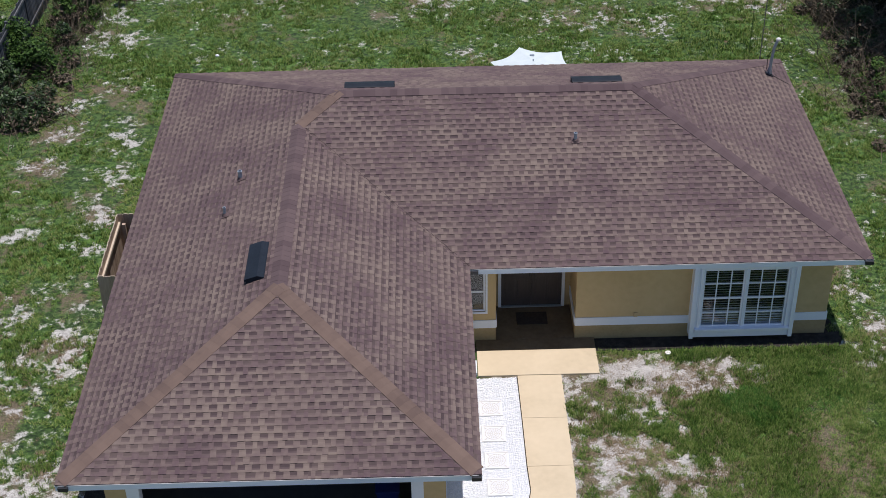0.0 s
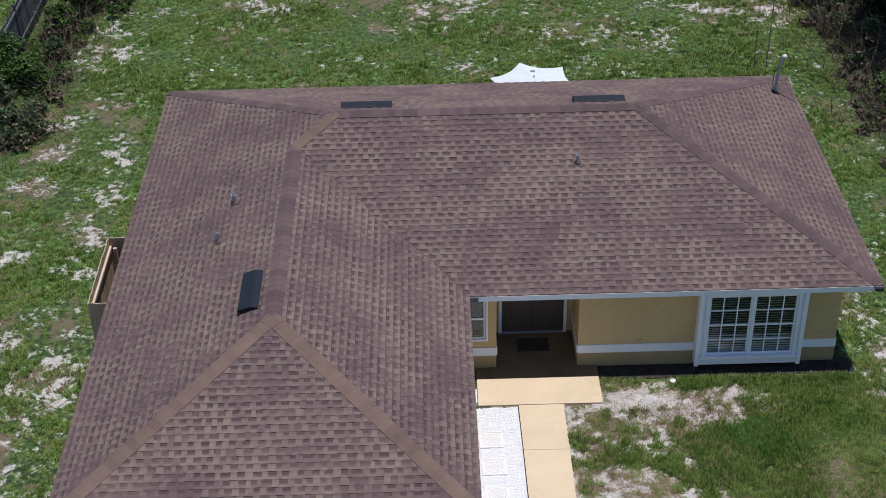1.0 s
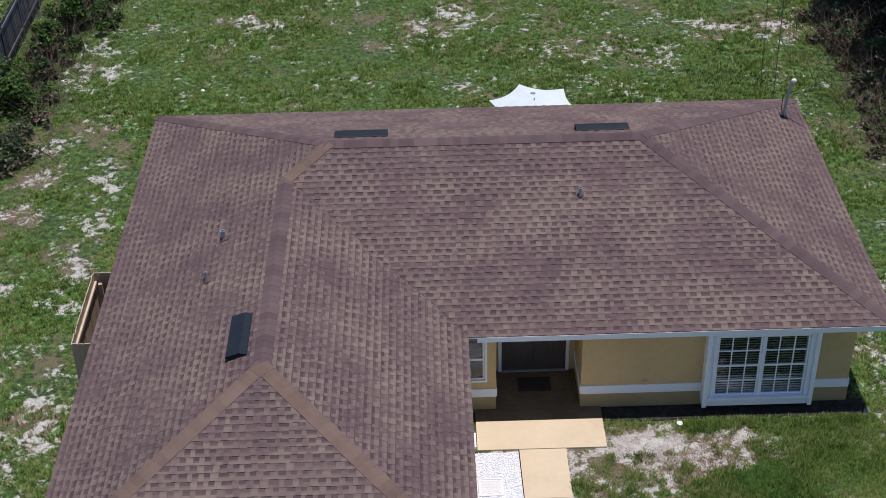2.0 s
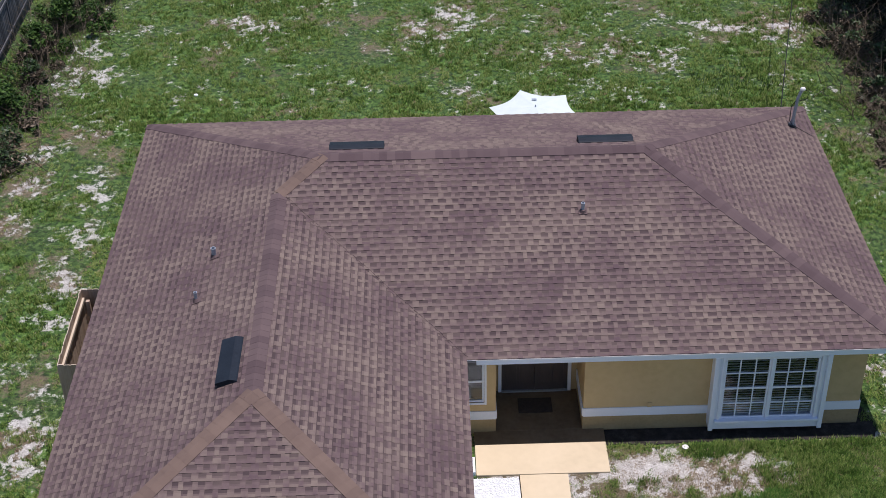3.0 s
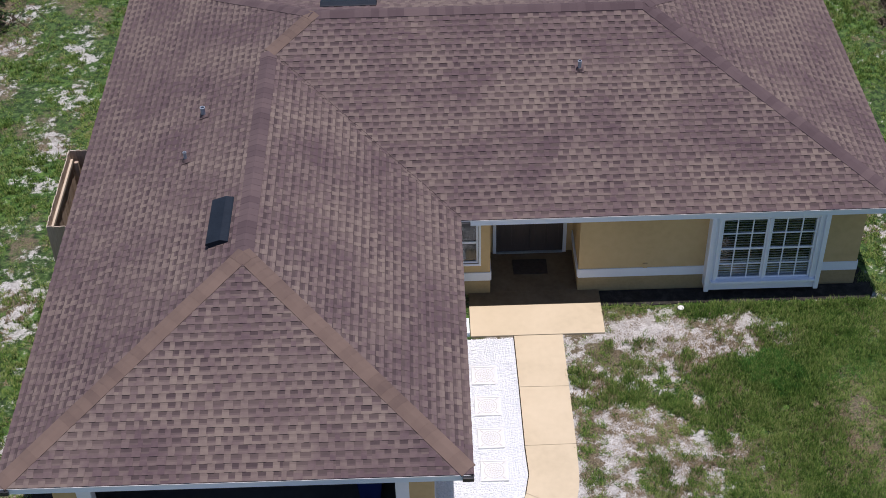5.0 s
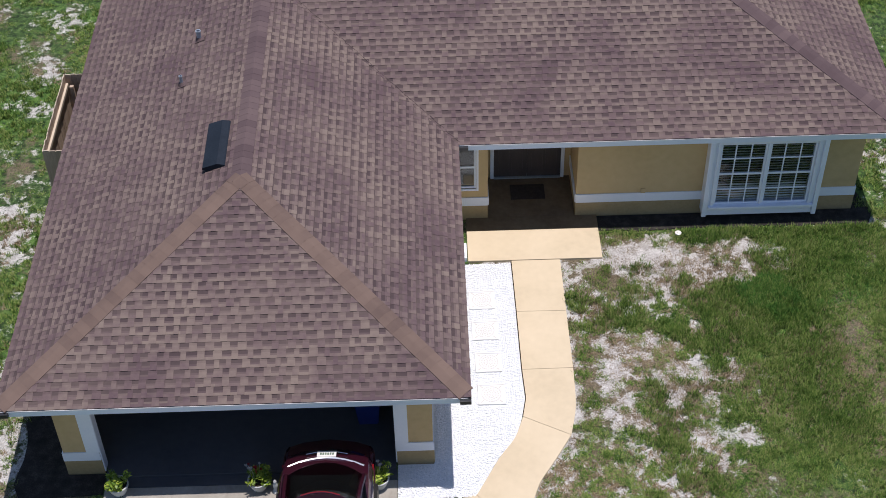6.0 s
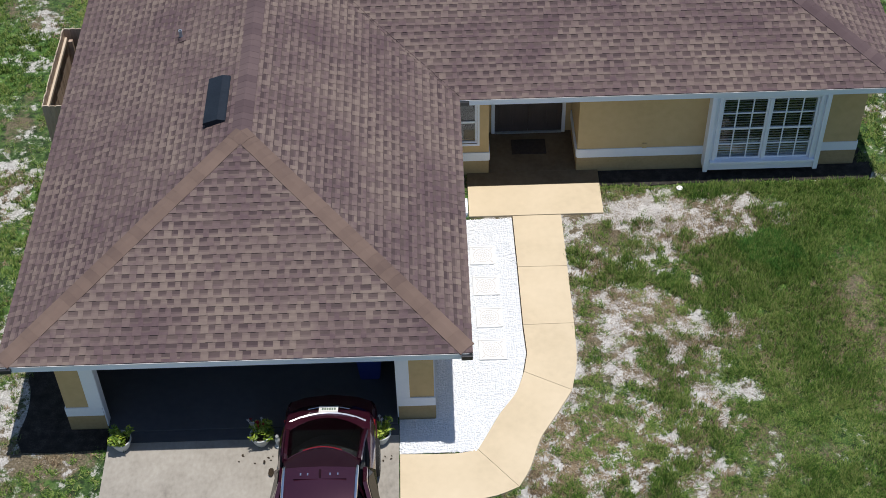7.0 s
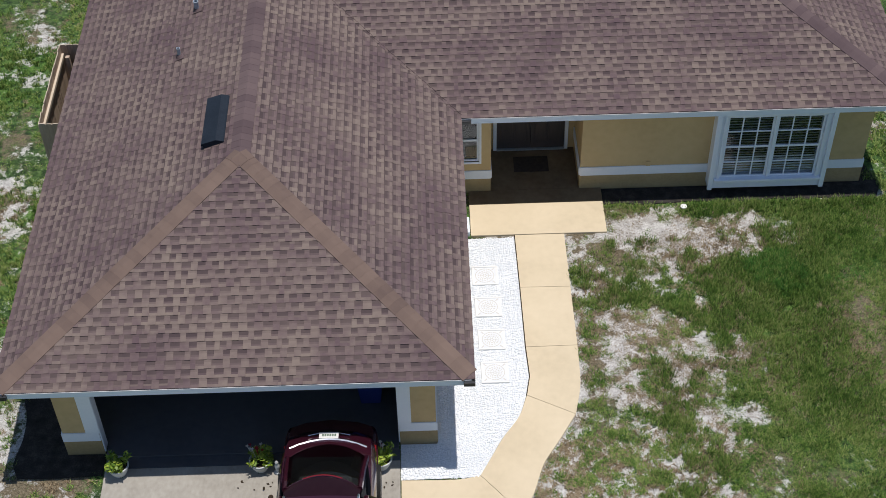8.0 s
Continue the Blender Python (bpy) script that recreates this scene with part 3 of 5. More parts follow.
def build_path():
    walkway = thing("walkway", (0, 0, 0), "curved yellow painted concrete walkway beside white gravel", "path", kind="structure")
    cuts = [((0, 1), (0, 1)), ((1, 2), (1, 2)), ((2, 4), (2, 4)), ((4, 8), (4, 8)), ((8, 10), (8, 10))]
    for (a0, a1), (b0, b1) in cuts:
        pl, pr = PATH_L[a0:a1 + 1], PATH_R[b0:b1 + 1]

        def fine(ps):
            ps = [Vector((*p, 0)) for p in ps]
            out = []
            for i in range(len(ps) - 1):
                for k in range(4):
                    out.append(ps[i].lerp(ps[i + 1], k / 4))
            out.append(ps[-1])
            for _ in range(2):
                out = [out[0]] + [(out[i - 1] + 2 * out[i] + out[i + 1]) / 4 for i in range(1, len(out) - 1)] + [out[-1]]
            return out
        fl, fr = fine(pl), fine(pr)
        # keep a narrow joint between neighbouring slabs
        for f in (fl, fr):
            f[0] = f[0] + (f[1] - f[0]).normalized() * 0.004
            f[-1] = f[-1] + (f[-2] - f[-1]).normalized() * 0.004
        ring = [(p.x, p.y) for p in fl] + [(p.x, p.y) for p in fr[::-1]]
        bm = bmesh.new()
        slab(bm, ring, -0.05, 0.03)
        part("slab", bm, M_path, walkway)
    bm = bmesh.new()
    tube(bm, [(x - 0.006, y, 0.022) for x, y in PATH_L[0:5]], 0.012, 6)
    part("edging", bm, M_soil, walkway, "thin dark edging strip against the gravel")
    stoop = thing("entry_stoop", (0, 0, 0), "yellow painted concrete entry stoop and porch floor", "stoop", kind="structure")
    part("step", bevelled(0.15, 3.08, -1.045, -0.09, -0.05, 0.04, width=0.010), M_path, stoop)
    # split at the eave shadow line; the darker colour holds the shade
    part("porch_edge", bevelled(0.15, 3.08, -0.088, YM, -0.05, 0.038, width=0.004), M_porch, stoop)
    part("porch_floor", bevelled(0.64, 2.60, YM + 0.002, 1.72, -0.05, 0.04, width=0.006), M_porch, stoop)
    drive = thing("driveway", (0, 0, 0), "stained grey concrete driveway slab", "driveway", kind="structure")
    for y0, y1 in ((-9.9, -6.865), (-13.2, -9.915), (-16.5, -13.215)):
        part("slab", bevelled(-6.89, -1.395, y0, y1, -0.06, 0.02, width=0.01), M_drive, drive)
    # apron stops at the eave shadow line and paints that shade
    part("carport_floor", bevelled(-6.89, -1.395, -6.858, -6.618, -0.06, 0.022, width=0.006), M_floor, drive, "carport apron darkened like the eave shade on it")
    part("carport_floor", bevelled(XL + 0.2, XR - 0.2, YF + 0.21, -1.2, -0.06, 0.046, width=0.005), M_floor, drive, "carport floor with its shade darkened into the colour")
    part("carport_floor", bevelled(-6.905, -1.42, -6.612, -1.2, -0.06, 0.05, width=0.01), M_floor, drive, "carport floor with its shade darkened into the colour")


build_path()


def bed_right(y):
    ly = np.array([p[1] for p in PATH_L[:9]])
    lx = np.array([p[0] for p in PATH_L[:9]])
    return np.interp(y, ly[::-1], lx[::-1])


def build_gravel(count=27000):
    bed = thing("gravel_bed", (0, 0, 0), "bed of white marble gravel beside the wing wall", "gravel", kind="stuff")
    ys = np.linspace(-1.12, -7.28, 30)
    ring = [(float(bed_right(y)) - 0.012, float(y)) for y in ys] + [(-1.385, -7.31), (-1.385, YF - 0.02), (XR + 0.01, YF - 0.02), (XR + 0.01, -1.12)]
    bm = bmesh.new()
    slab(bm, ring[::-1], -0.05, 0.006)
    part("gravel_base", bm, M_gbed, bed)
    ico = bmesh.new()
    bmesh.ops.create_icosphere(ico, subdivisions=1, radius=1.0)
    bv = np.array([v.co for v in ico.verts])
    bf = np.array([[v.index for v in f.verts] for f in ico.faces])
    ico.free()
    y = rng.uniform(-7.31, -1.13, count)
    x = rng.uniform(-1.37, 1.15, count)
    ok = (x < bed_right(y) - 0.03) & ((x > XR + 0.03) | (y < YF - 0.05))
    for (px, py) in PAVERS:
        ok &= ~((np.abs(x - px) < PS + 0.005) & (np.abs(y - py) < PS + 0.005))
    x, y = x[ok], y[ok]
    n = len(x)
    size = rng.uniform(0.011, 0.027, (n, 1, 1)) * rng.uniform(0.6, 1.2, (n, 1, 3)) * np.array([1, 1, 0.36])
    jit = bv[None] * size * rng.uniform(0.75, 1.2, (n, len(bv), 1))
    a = rng.uniform(0, 2 * np.pi, n)
    ca, sa = np.cos(a)[:, None], np.sin(a)[:, None]
    v = np.stack([jit[..., 0] * ca - jit[..., 1] * sa + x[:, None], jit[..., 0] * sa + jit[..., 1] * ca + y[:, None],
                  jit[..., 2] + rng.uniform(0.008, 0.03, (n, 1))], 2).reshape(-1, 3)
    f = (bf[None] + (np.arange(n) * len(bv))[:, None, None]).reshape(-1, 3)
    raw("stones", v.tolist(), f.tolist(), M_stone, bed)


PS = 0.27
PAVERS = [(0.39, -2.23), (0.42, -3.11), (0.45, -3.99), (0.47, -4.84)]


def build_pavers():
    first = None
    for px, py in PAVERS:
        if first is None:
            first = thing("paver", (px, py, 0.0), "square pale stepping stone with a raised round medallion", "paver", "stepping stones in the gravel")
            part("slab", bevelled(-PS, PS, -PS, PS, -0.01, 0.035, width=0.008), M_paver, first)
            bm = bmesh.new()
            for s in (-1, 1):
                box(bm, -PS + 0.002, PS - 0.002, s * (PS - 0.022) - 0.018, s * (PS - 0.022) + 0.018, 0.033, 0.046)
                box(bm, s * (PS - 0.022) - 0.018, s * (PS - 0.022) + 0.018, -PS + 0.042, PS - 0.042, 0.033, 0.0455)
            part("border", bm, M_pvc, first, "raised white border")
            bm = bmesh.new()
            for r, n, ln in ((0.035, 6, 0.03), (0.085, 12, 0.040), (0.135, 16, 0.036), (0.19, 24, 0.040)):
                for k in range(n):
                    a = 2 * math.pi * k / n
                    turn = 90 if n == 24 else (45 if n == 16 else (0 if n == 6 else 90 * (k % 2)))
                    box(bm, -ln / 2, ln / 2, -0.008, 0.008, 0.033, 0.039 + 0.0002 * (k % 2), pose(r * math.cos(a), r * math.sin(a), 0, 0, 0, math.degrees(a) + turn))
            for sx in (-1, 1):
                for sy in (-1, 1):
                    box(bm, -0.035, 0.035, -0.01, 0.01, 0.033, 0.040, pose(sx * 0.185, sy * 0.185, 0, 0, 0, 45 * sx * sy))
            part("medallion", bm, M_paver_orn, first)
        else:
            copy_thing(first, pose(px, py, 0.0))


build_pavers()
build_gravel()

# ---- the house ----
house = thing("house", (0, 0, 0), "single-storey ochre stucco house with brown shingle hip roof and carport", "house")


def wall(x0, x1, y0, y1, z0=-0.03, z1=TOPZ, material=None, label=""):
    bm = bmesh.new()
    box(bm, x0, x1, y0, y1, z0, z1)
    return part("wall", bm, material or M_stucco, house, label)


def build_walls():
    t = 0.2
    wall(XL, XL + t, YF + t, YB)                       # wing and west side
    wall(XR - t, XR, YF + t, YM)                       # wing east side
    for x0, x1 in ((XL, -6.935), (-1.39, XR)):          # carport piers
        wall(x0, x1, YF, YF + t)
    wall(-6.935, -1.39, YF, YF + t, 2.02, TOPZ)         # beam over the opening
    wall(XL + t, XR - t, -1.2, -1.0, material=M_inner, label="carport back wall darkened for the shade inside")
    # main front wall with a window opening beside the porch
    wall(XR - t, -0.32, YM, YM + t)
    wall(-0.32, 0.40, YM, YM + t, -0.03, 0.90)
    wall(-0.32, 0.40, YM, YM + t, 2.12, TOPZ)
    wall(0.40, 0.64, YM, YM + t)
    wall(0.44, 0.64, YM + t, 1.92)
    wall(2.60, 2.80, YM + t, 1.92)
    wall(2.60, 5.62, YM, YM + t)
    wall(5.62, 7.80, YM, YM + t, -0.03, 0.40)
    wall(7.80, XE, YM, YM + t)
    wall(0.64, 0.76, 1.72, 1.92)
    wall(2.46, 2.60, 1.72, 1.92)
    wall(XE - t, XE, YM + t, YB - t)
    wall(XL + t, XE, YB - t, YB)
    # unseen wall and floor, near-black so the rooms look unlit
    wall(XL + t, XE - t, 3.6, 3.7, 0.0, TOPZ, M_dark, "unseen dark wall standing for the unlit rooms")
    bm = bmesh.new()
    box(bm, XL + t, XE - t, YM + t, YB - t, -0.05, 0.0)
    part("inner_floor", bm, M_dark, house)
    # pale band and darker plinth
    bz0, bz1, pr = 0.42, 0.655, 0.025

    def course(x0, x1, y0, y1):
        bm = bmesh.new()
        box(bm, x0, x1, y0, y1, bz0, bz1)
        part("band", bm, M_white, house, "pale painted stucco band")
        bm = bmesh.new()
        e = 0.008
        box(bm, x0 + (pr - e) * (y0 > 1e9), x1, y0 + (pr - e), y1, -0.03, bz0 - 0.002)
        part("plinth", bm, M_plinth, house, "dark tan painted wall base")
    course(XR, 0.64, YM - pr, YM - 0.001)
    course(2.60, 5.44, YM - pr, YM - 0.001)
    course(7.96, XE + pr, YM - pr, YM - 0.001)
    course(XL - pr, -6.935, YF - pr, YF - 0.001)
    course(-1.39, XR + pr, YF - pr, YF - 0.001)
    for x0, x1, y0, y1 in ((0.641, 0.665, YM, 1.70), (2.575, 2.599, YM, 1.70), (XR + 0.001, XR + pr, YF, -0.1), (XL - pr, XL - 0.001, YF, YB),
                           (XE + 0.001, XE + pr, YM, YB)):
        bm = bmesh.new()
        box(bm, x0, x1, y0, y1, bz0, bz1)
        part("band", bm, M_white, house, "pale painted stucco band")
    # white surround of the carport opening
    for x0, x1 in ((-7.175, -6.915), (-1.41, -1.165)):
        bm = bmesh.new()
        box(bm, x0, x1, YF - pr, YF - 0.001, bz1 + 0.002, TOPZ)
        part("pier_trim", bm, M_white, house, "pale painted opening surround")
    for x0, x1 in ((-6.934, -6.91), (-1.415, -1.391)):
        bm = bmesh.new()
        box(bm, x0, x1, YF, YF + 0.2, 0.06, TOPZ)
        part("pier_trim", bm, M_white, house, "pale painted opening surround")
    bm = bmesh.new()
    box(bm, -6.91, -1.415, YF - pr, YF - 0.001, 2.02, TOPZ)
    part("beam_trim", bm, M_white, house)
    # soffit, fascia and drip edge
    bm = bmesh.new()
    box(bm, -W + 0.03, -0.03, -L + 0.03, 0.0, TOPZ, TOPZ + 0.02)
    box(bm, -W + 0.03, R - 0.03, 0.03, D - 0.03, TOPZ, TOPZ + 0.02)
    part("soffit", bm, M_soffit, house, "pale soffit panels under the eaves")
    corners = [(-W, -L), (0, -L), (0, 0), (R, 0), (R, D), (-W, D)]
    for i, a in enumerate(corners):
        b = corners[(i + 1) % 6]
        d = Vector((b[0] - a[0], b[1] - a[1], 0))
        ln = d.length
        ang = math.degrees(math.atan2(d.y, d.x))
        m = pose(a[0], a[1], 0, 0, 0, ang)
        inside_corner = i == 1
        bm = bmesh.new()
        box(bm, 0.0 if i != 2 else 0.03, ln - 0.03 if not inside_corner else ln, 0.0, 0.03, 2.295, 2.425, m)
        part("fascia", bm, M_fascia, house, "white fascia board tinted with the blue of sky-lit shade")
        bm = bmesh.new()
        box(bm, -0.012, ln + (0.012 if i != 1 else -0.012), -0.012 if i in (0, 2) else 0.004, 0.06, 2.427, 2.439, m)
        part("drip_edge", bm, M_drip, house, "thin white metal drip edge")
    for x, y in ((-W + 0.16, -L - 0.02), (0.10, -0.02), (-0.10, -L - 0.02), (R - 0.1, -0.02)):
        part("end_cap", bevelled(x - 0.10, x + 0.10, y - 0.045, y + 0.018, 2.325, 2.42, width=0.006), M_black, house, "small black metal cap")


build_walls()


def grid_window(name, parent, x0, x1, z0, z1, y, cols, rows, label):
    """One sash with muntins, glass and a frame, facing -y."""
    w = part(name, bevelled(x0, x1, y - 0.02, y + 0.02, z0, z0 + 0.045, width=0.004), M_white, parent, label)
    for dims in ((x0, x1, z1 - 0.045, z1), (x0, x0 + 0.045, z0 + 0.046, z1 - 0.046), (x1 - 0.045, x1, z0 + 0.046, z1 - 0.046)):
        part("frame", bevelled(dims[0], dims[1], y - 0.02, y + 0.02, dims[2], dims[3], width=0.004), M_white, w)
    for c in range(1, cols):
        xx = x0 + (x1 - x0) * c / cols
        bm = bmesh.new()
        box(bm, xx - 0.014, xx + 0.014, y - 0.012, y + 0.004, z0 + 0.046, z1 - 0.046)
        part("muntin", bm, M_white, w)
    for r in range(1, rows):
        zz = z0 + (z1 - z0) * r / rows
        t = 0.026 if r * 2 == rows else 0.014
        bm = bmesh.new()
        box(bm, x0 + 0.046, x1 - 0.046, y - 0.0155, y + 0.0045, zz - t, zz + t)
        part("muntin", bm, M_white, w)
    bm = bmesh.new()
    box(bm, x0 + 0.04, x1 - 0.04, y + 0.006, y + 0.010, z0 + 0.04, z1 - 0.04)
    g = part("pane", bm, M_pane, w)
    g.visible_shadow = False
    return w


def build_openings():
    # boxed-out front window
    y0 = 0.06
    bay = part("bay_window", bevelled(5.39, 7.90, y0, YM - 0.002, 0.175, 0.30, width=0.01), M_white, house, "white boxed-out window with paired grid sashes")
    for x0, x1 in ((5.39, 5.615), (7.695, 7.90)):
        part("surround", bevelled(x0, x1, y0, YM - 0.002, 0.302, TOPZ - 0.002, width=0.008), M_white, bay)
    part("surround", bevelled(5.617, 7.693, y0, YM - 0.002, 2.20, TOPZ - 0.002, width=0.006), M_white, bay)
    part("surround", bevelled(5.617, 7.693, y0, YM - 0.002, 0.302, 0.468, width=0.006), M_white, bay)
    for x0, x1 in ((5.375, 5.475), (7.815, 7.915)):
        part("corner_board", bevelled(x0, x1, y0 - 0.062, y0 - 0.002, 0.178, TOPZ - 0.004, width=0.008), M_white, bay)
    for x0, x1 in ((5.545, 5.612), (7.697, 7.765)):
        part("casing", bevelled(x0, x1, y0 - 0.03, y0 - 0.002, 0.472, 2.245, width=0.006), M_white, bay)
    part("casing", bevelled(5.545, 7.765, y0 - 0.03, y0 - 0.002, 2.247, 2.31, width=0.006), M_white, bay)
    part("sill", bevelled(5.50, 7.81, y0 - 0.085, y0 - 0.002, 0.415, 0.47, width=0.008), M_white, bay)
    grid_window("sash", bay, 5.619, 6.625, 0.472, 2.198, y0 + 0.05, 3, 4, "")
    grid_window("sash", bay, 6.679, 7.691, 0.472, 2.198, y0 + 0.05, 3, 4, "")
    part("mullion", bevelled(6.627, 6.677, y0 - 0.004, y0 + 0.09, 0.472, 2.198, width=0.004), M_white, bay)
    for x0, x1 in ((5.63, 6.62), (6.685, 7.685)):
        blind = thing("window_blind", (x0, y0 + 0.15, 0.48), "lowered pale horizontal slat blind behind the window", "blind", "blinds in the boxed window")
        bm = bmesh.new()
        box(bm, 0.01, x1 - x0 - 0.01, -0.02, 0.02, 1.66, 1.70)
        part("head_rail", bm, M_blind, blind)
        for k in range(22):
            bm = bmesh.new()
            box(bm, 0.012, x1 - x0 - 0.012, -0.018, 0.018, -0.0015, 0.0015, pose(0, 0, 0.03 + k * 0.072, 76 if k < 7 else -16))
            part("slat", bm, M_blind, blind)
    # dark sheet in place of the room's own darkness
    bm = bmesh.new()
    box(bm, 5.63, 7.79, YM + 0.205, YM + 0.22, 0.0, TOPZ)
    part("room_backing", bm, M_dark, house, "dark sheet standing for the unlit room behind the blinds")
    # window beside the porch
    w = grid_window("window", house, -0.30, 0.38, 0.92, 2.10, YM + 0.03, 1, 2, "white framed sash window beside the porch")
    part("window_trim", bevelled(0.385, 0.435, YM - 0.022, YM - 0.001, 0.86, 2.16, width=0.004), M_white, w)
    part("window_trim", bevelled(-0.36, 0.384, YM - 0.022, YM - 0.001, 0.86, 0.915, width=0.004), M_white, w)
    # dark sheet behind the panes stands for the unlit room
    bm = bmesh.new()
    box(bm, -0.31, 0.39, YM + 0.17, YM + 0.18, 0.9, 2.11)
    part("pane_backing", bm, M_dark, w)
    # double entry door
    fr = part("door_frame", bevelled(0.762, 0.84, 1.66, 1.80, 0.041, 2.10, width=0.006), M_white, house, "white painted door frame")
    part("jamb", bevelled(2.38, 2.458, 1.66, 1.80, 0.041, 2.10, width=0.006), M_white, fr)
    part("head", bevelled(0.762, 2.458, 1.66, 1.80, 2.102, TOPZ - 0.002, width=0.006), M_white, fr)
    part("threshold", bevelled(0.842, 2.378, 1.64, 1.80, 0.041, 0.07, width=0.006), M_lead, fr)
    for x0, x1, hx in ((0.843, 1.606, 1.55), (1.612, 2.377, 1.67)):
        d = part("door", bevelled(x0, x1, 1.70, 1.745, 0.072, 2.098, width=0.006), M_door, house, "dark brown panelled entry door leaf")
        wd = x1 - x0
        for z0, z1 in ((0.28, 0.95), (1.10, 1.95)):
            for q in (0, 1):
                a = x0 + 0.10 + q * (wd - 0.14) / 2
                part("panel", bevelled(a, a + (wd - 0.26) / 2, 1.688, 1.7, z0, z1, width=0.01), M_door, d)
        bm = bmesh.new()
        tube(bm, [(hx, 1.69, 1.10), (hx, 1.64, 1.10)], 0.012)
        tube(bm, [(hx, 1.64, 1.02), (hx, 1.64, 1.20)], 0.013)
        part("handle", bm, M_black, d)
    part("outlet_box", bevelled(4.03, 4.13, YM - 0.03, YM - 0.001, 0.66, 0.78, width=0.006), M_stucco, house, "ochre painted outlet cover")


build_openings()

# ---- roof ----
TH = math.atan(K)
CS = math.cos(TH)
EXPO = 0.169
SLOPES = {
    "front": ((-W, -L), (1, 0), (0, 1), [[(0, 0), (W, 0), (W / 2, W / 2)]]),
    "wing_east": ((0, -L), (0, 1), (-1, 0), [[(0, 0), (L, 0), (L + W / 2, W / 2), (W / 2, W / 2)]]),
    "main_front": ((0, 0), (1, 0), (0, 1), [[(0, 0), (R, 0), (R - D / 2, D / 2), (-W + D / 2, D / 2), (-W / 2, W / 2)]]),
    "east": ((R, 0), (0, 1), (-1, 0), [[(0, 0), (D, 0), (D / 2, D / 2)]]),
    "back": ((R, D), (-1, 0), (0, -1), [[(0, 0), (R + W, 0), (R + W - D / 2, D / 2), (D / 2, D / 2)]]),
    "west": ((-W, D), (0, -1), (1, 0), [[(0, 0), (D - W / 2, 0), (D - W / 2, W / 2), (D / 2, D / 2)],
                                        [(D - W / 2, 0), (D + L, 0), (D + L - W / 2, W / 2), (D - W / 2, W / 2)]]),
}


def clip(poly, hull):
    """poly cut down to the convex, counter-clockwise hull."""
    for (ax, ay), (bx, by) in zip(hull, hull[1:] + hull[:1]):
        out, n = [], len(poly)
        for i in range(n):
            p, q = poly[i], poly[(i + 1) % n]
            dp = (bx - ax) * (p[1] - ay) - (by - ay) * (p[0] - ax)
            dq = (bx - ax) * (q[1] - ay) - (by - ay) * (q[0] - ax)
            if dp >= -1e-9:
                out.append(p)
            if (dp > 1e-9 and dq < -1e-9) or (dp < -1e-9 and dq > 1e-9):
                s = dp / (dp - dq)
                out.append((p[0] + s * (q[0] - p[0]), p[1] + s * (q[1] - p[1])))
        poly = out
        if len(poly) < 3:
            return []
    return poly


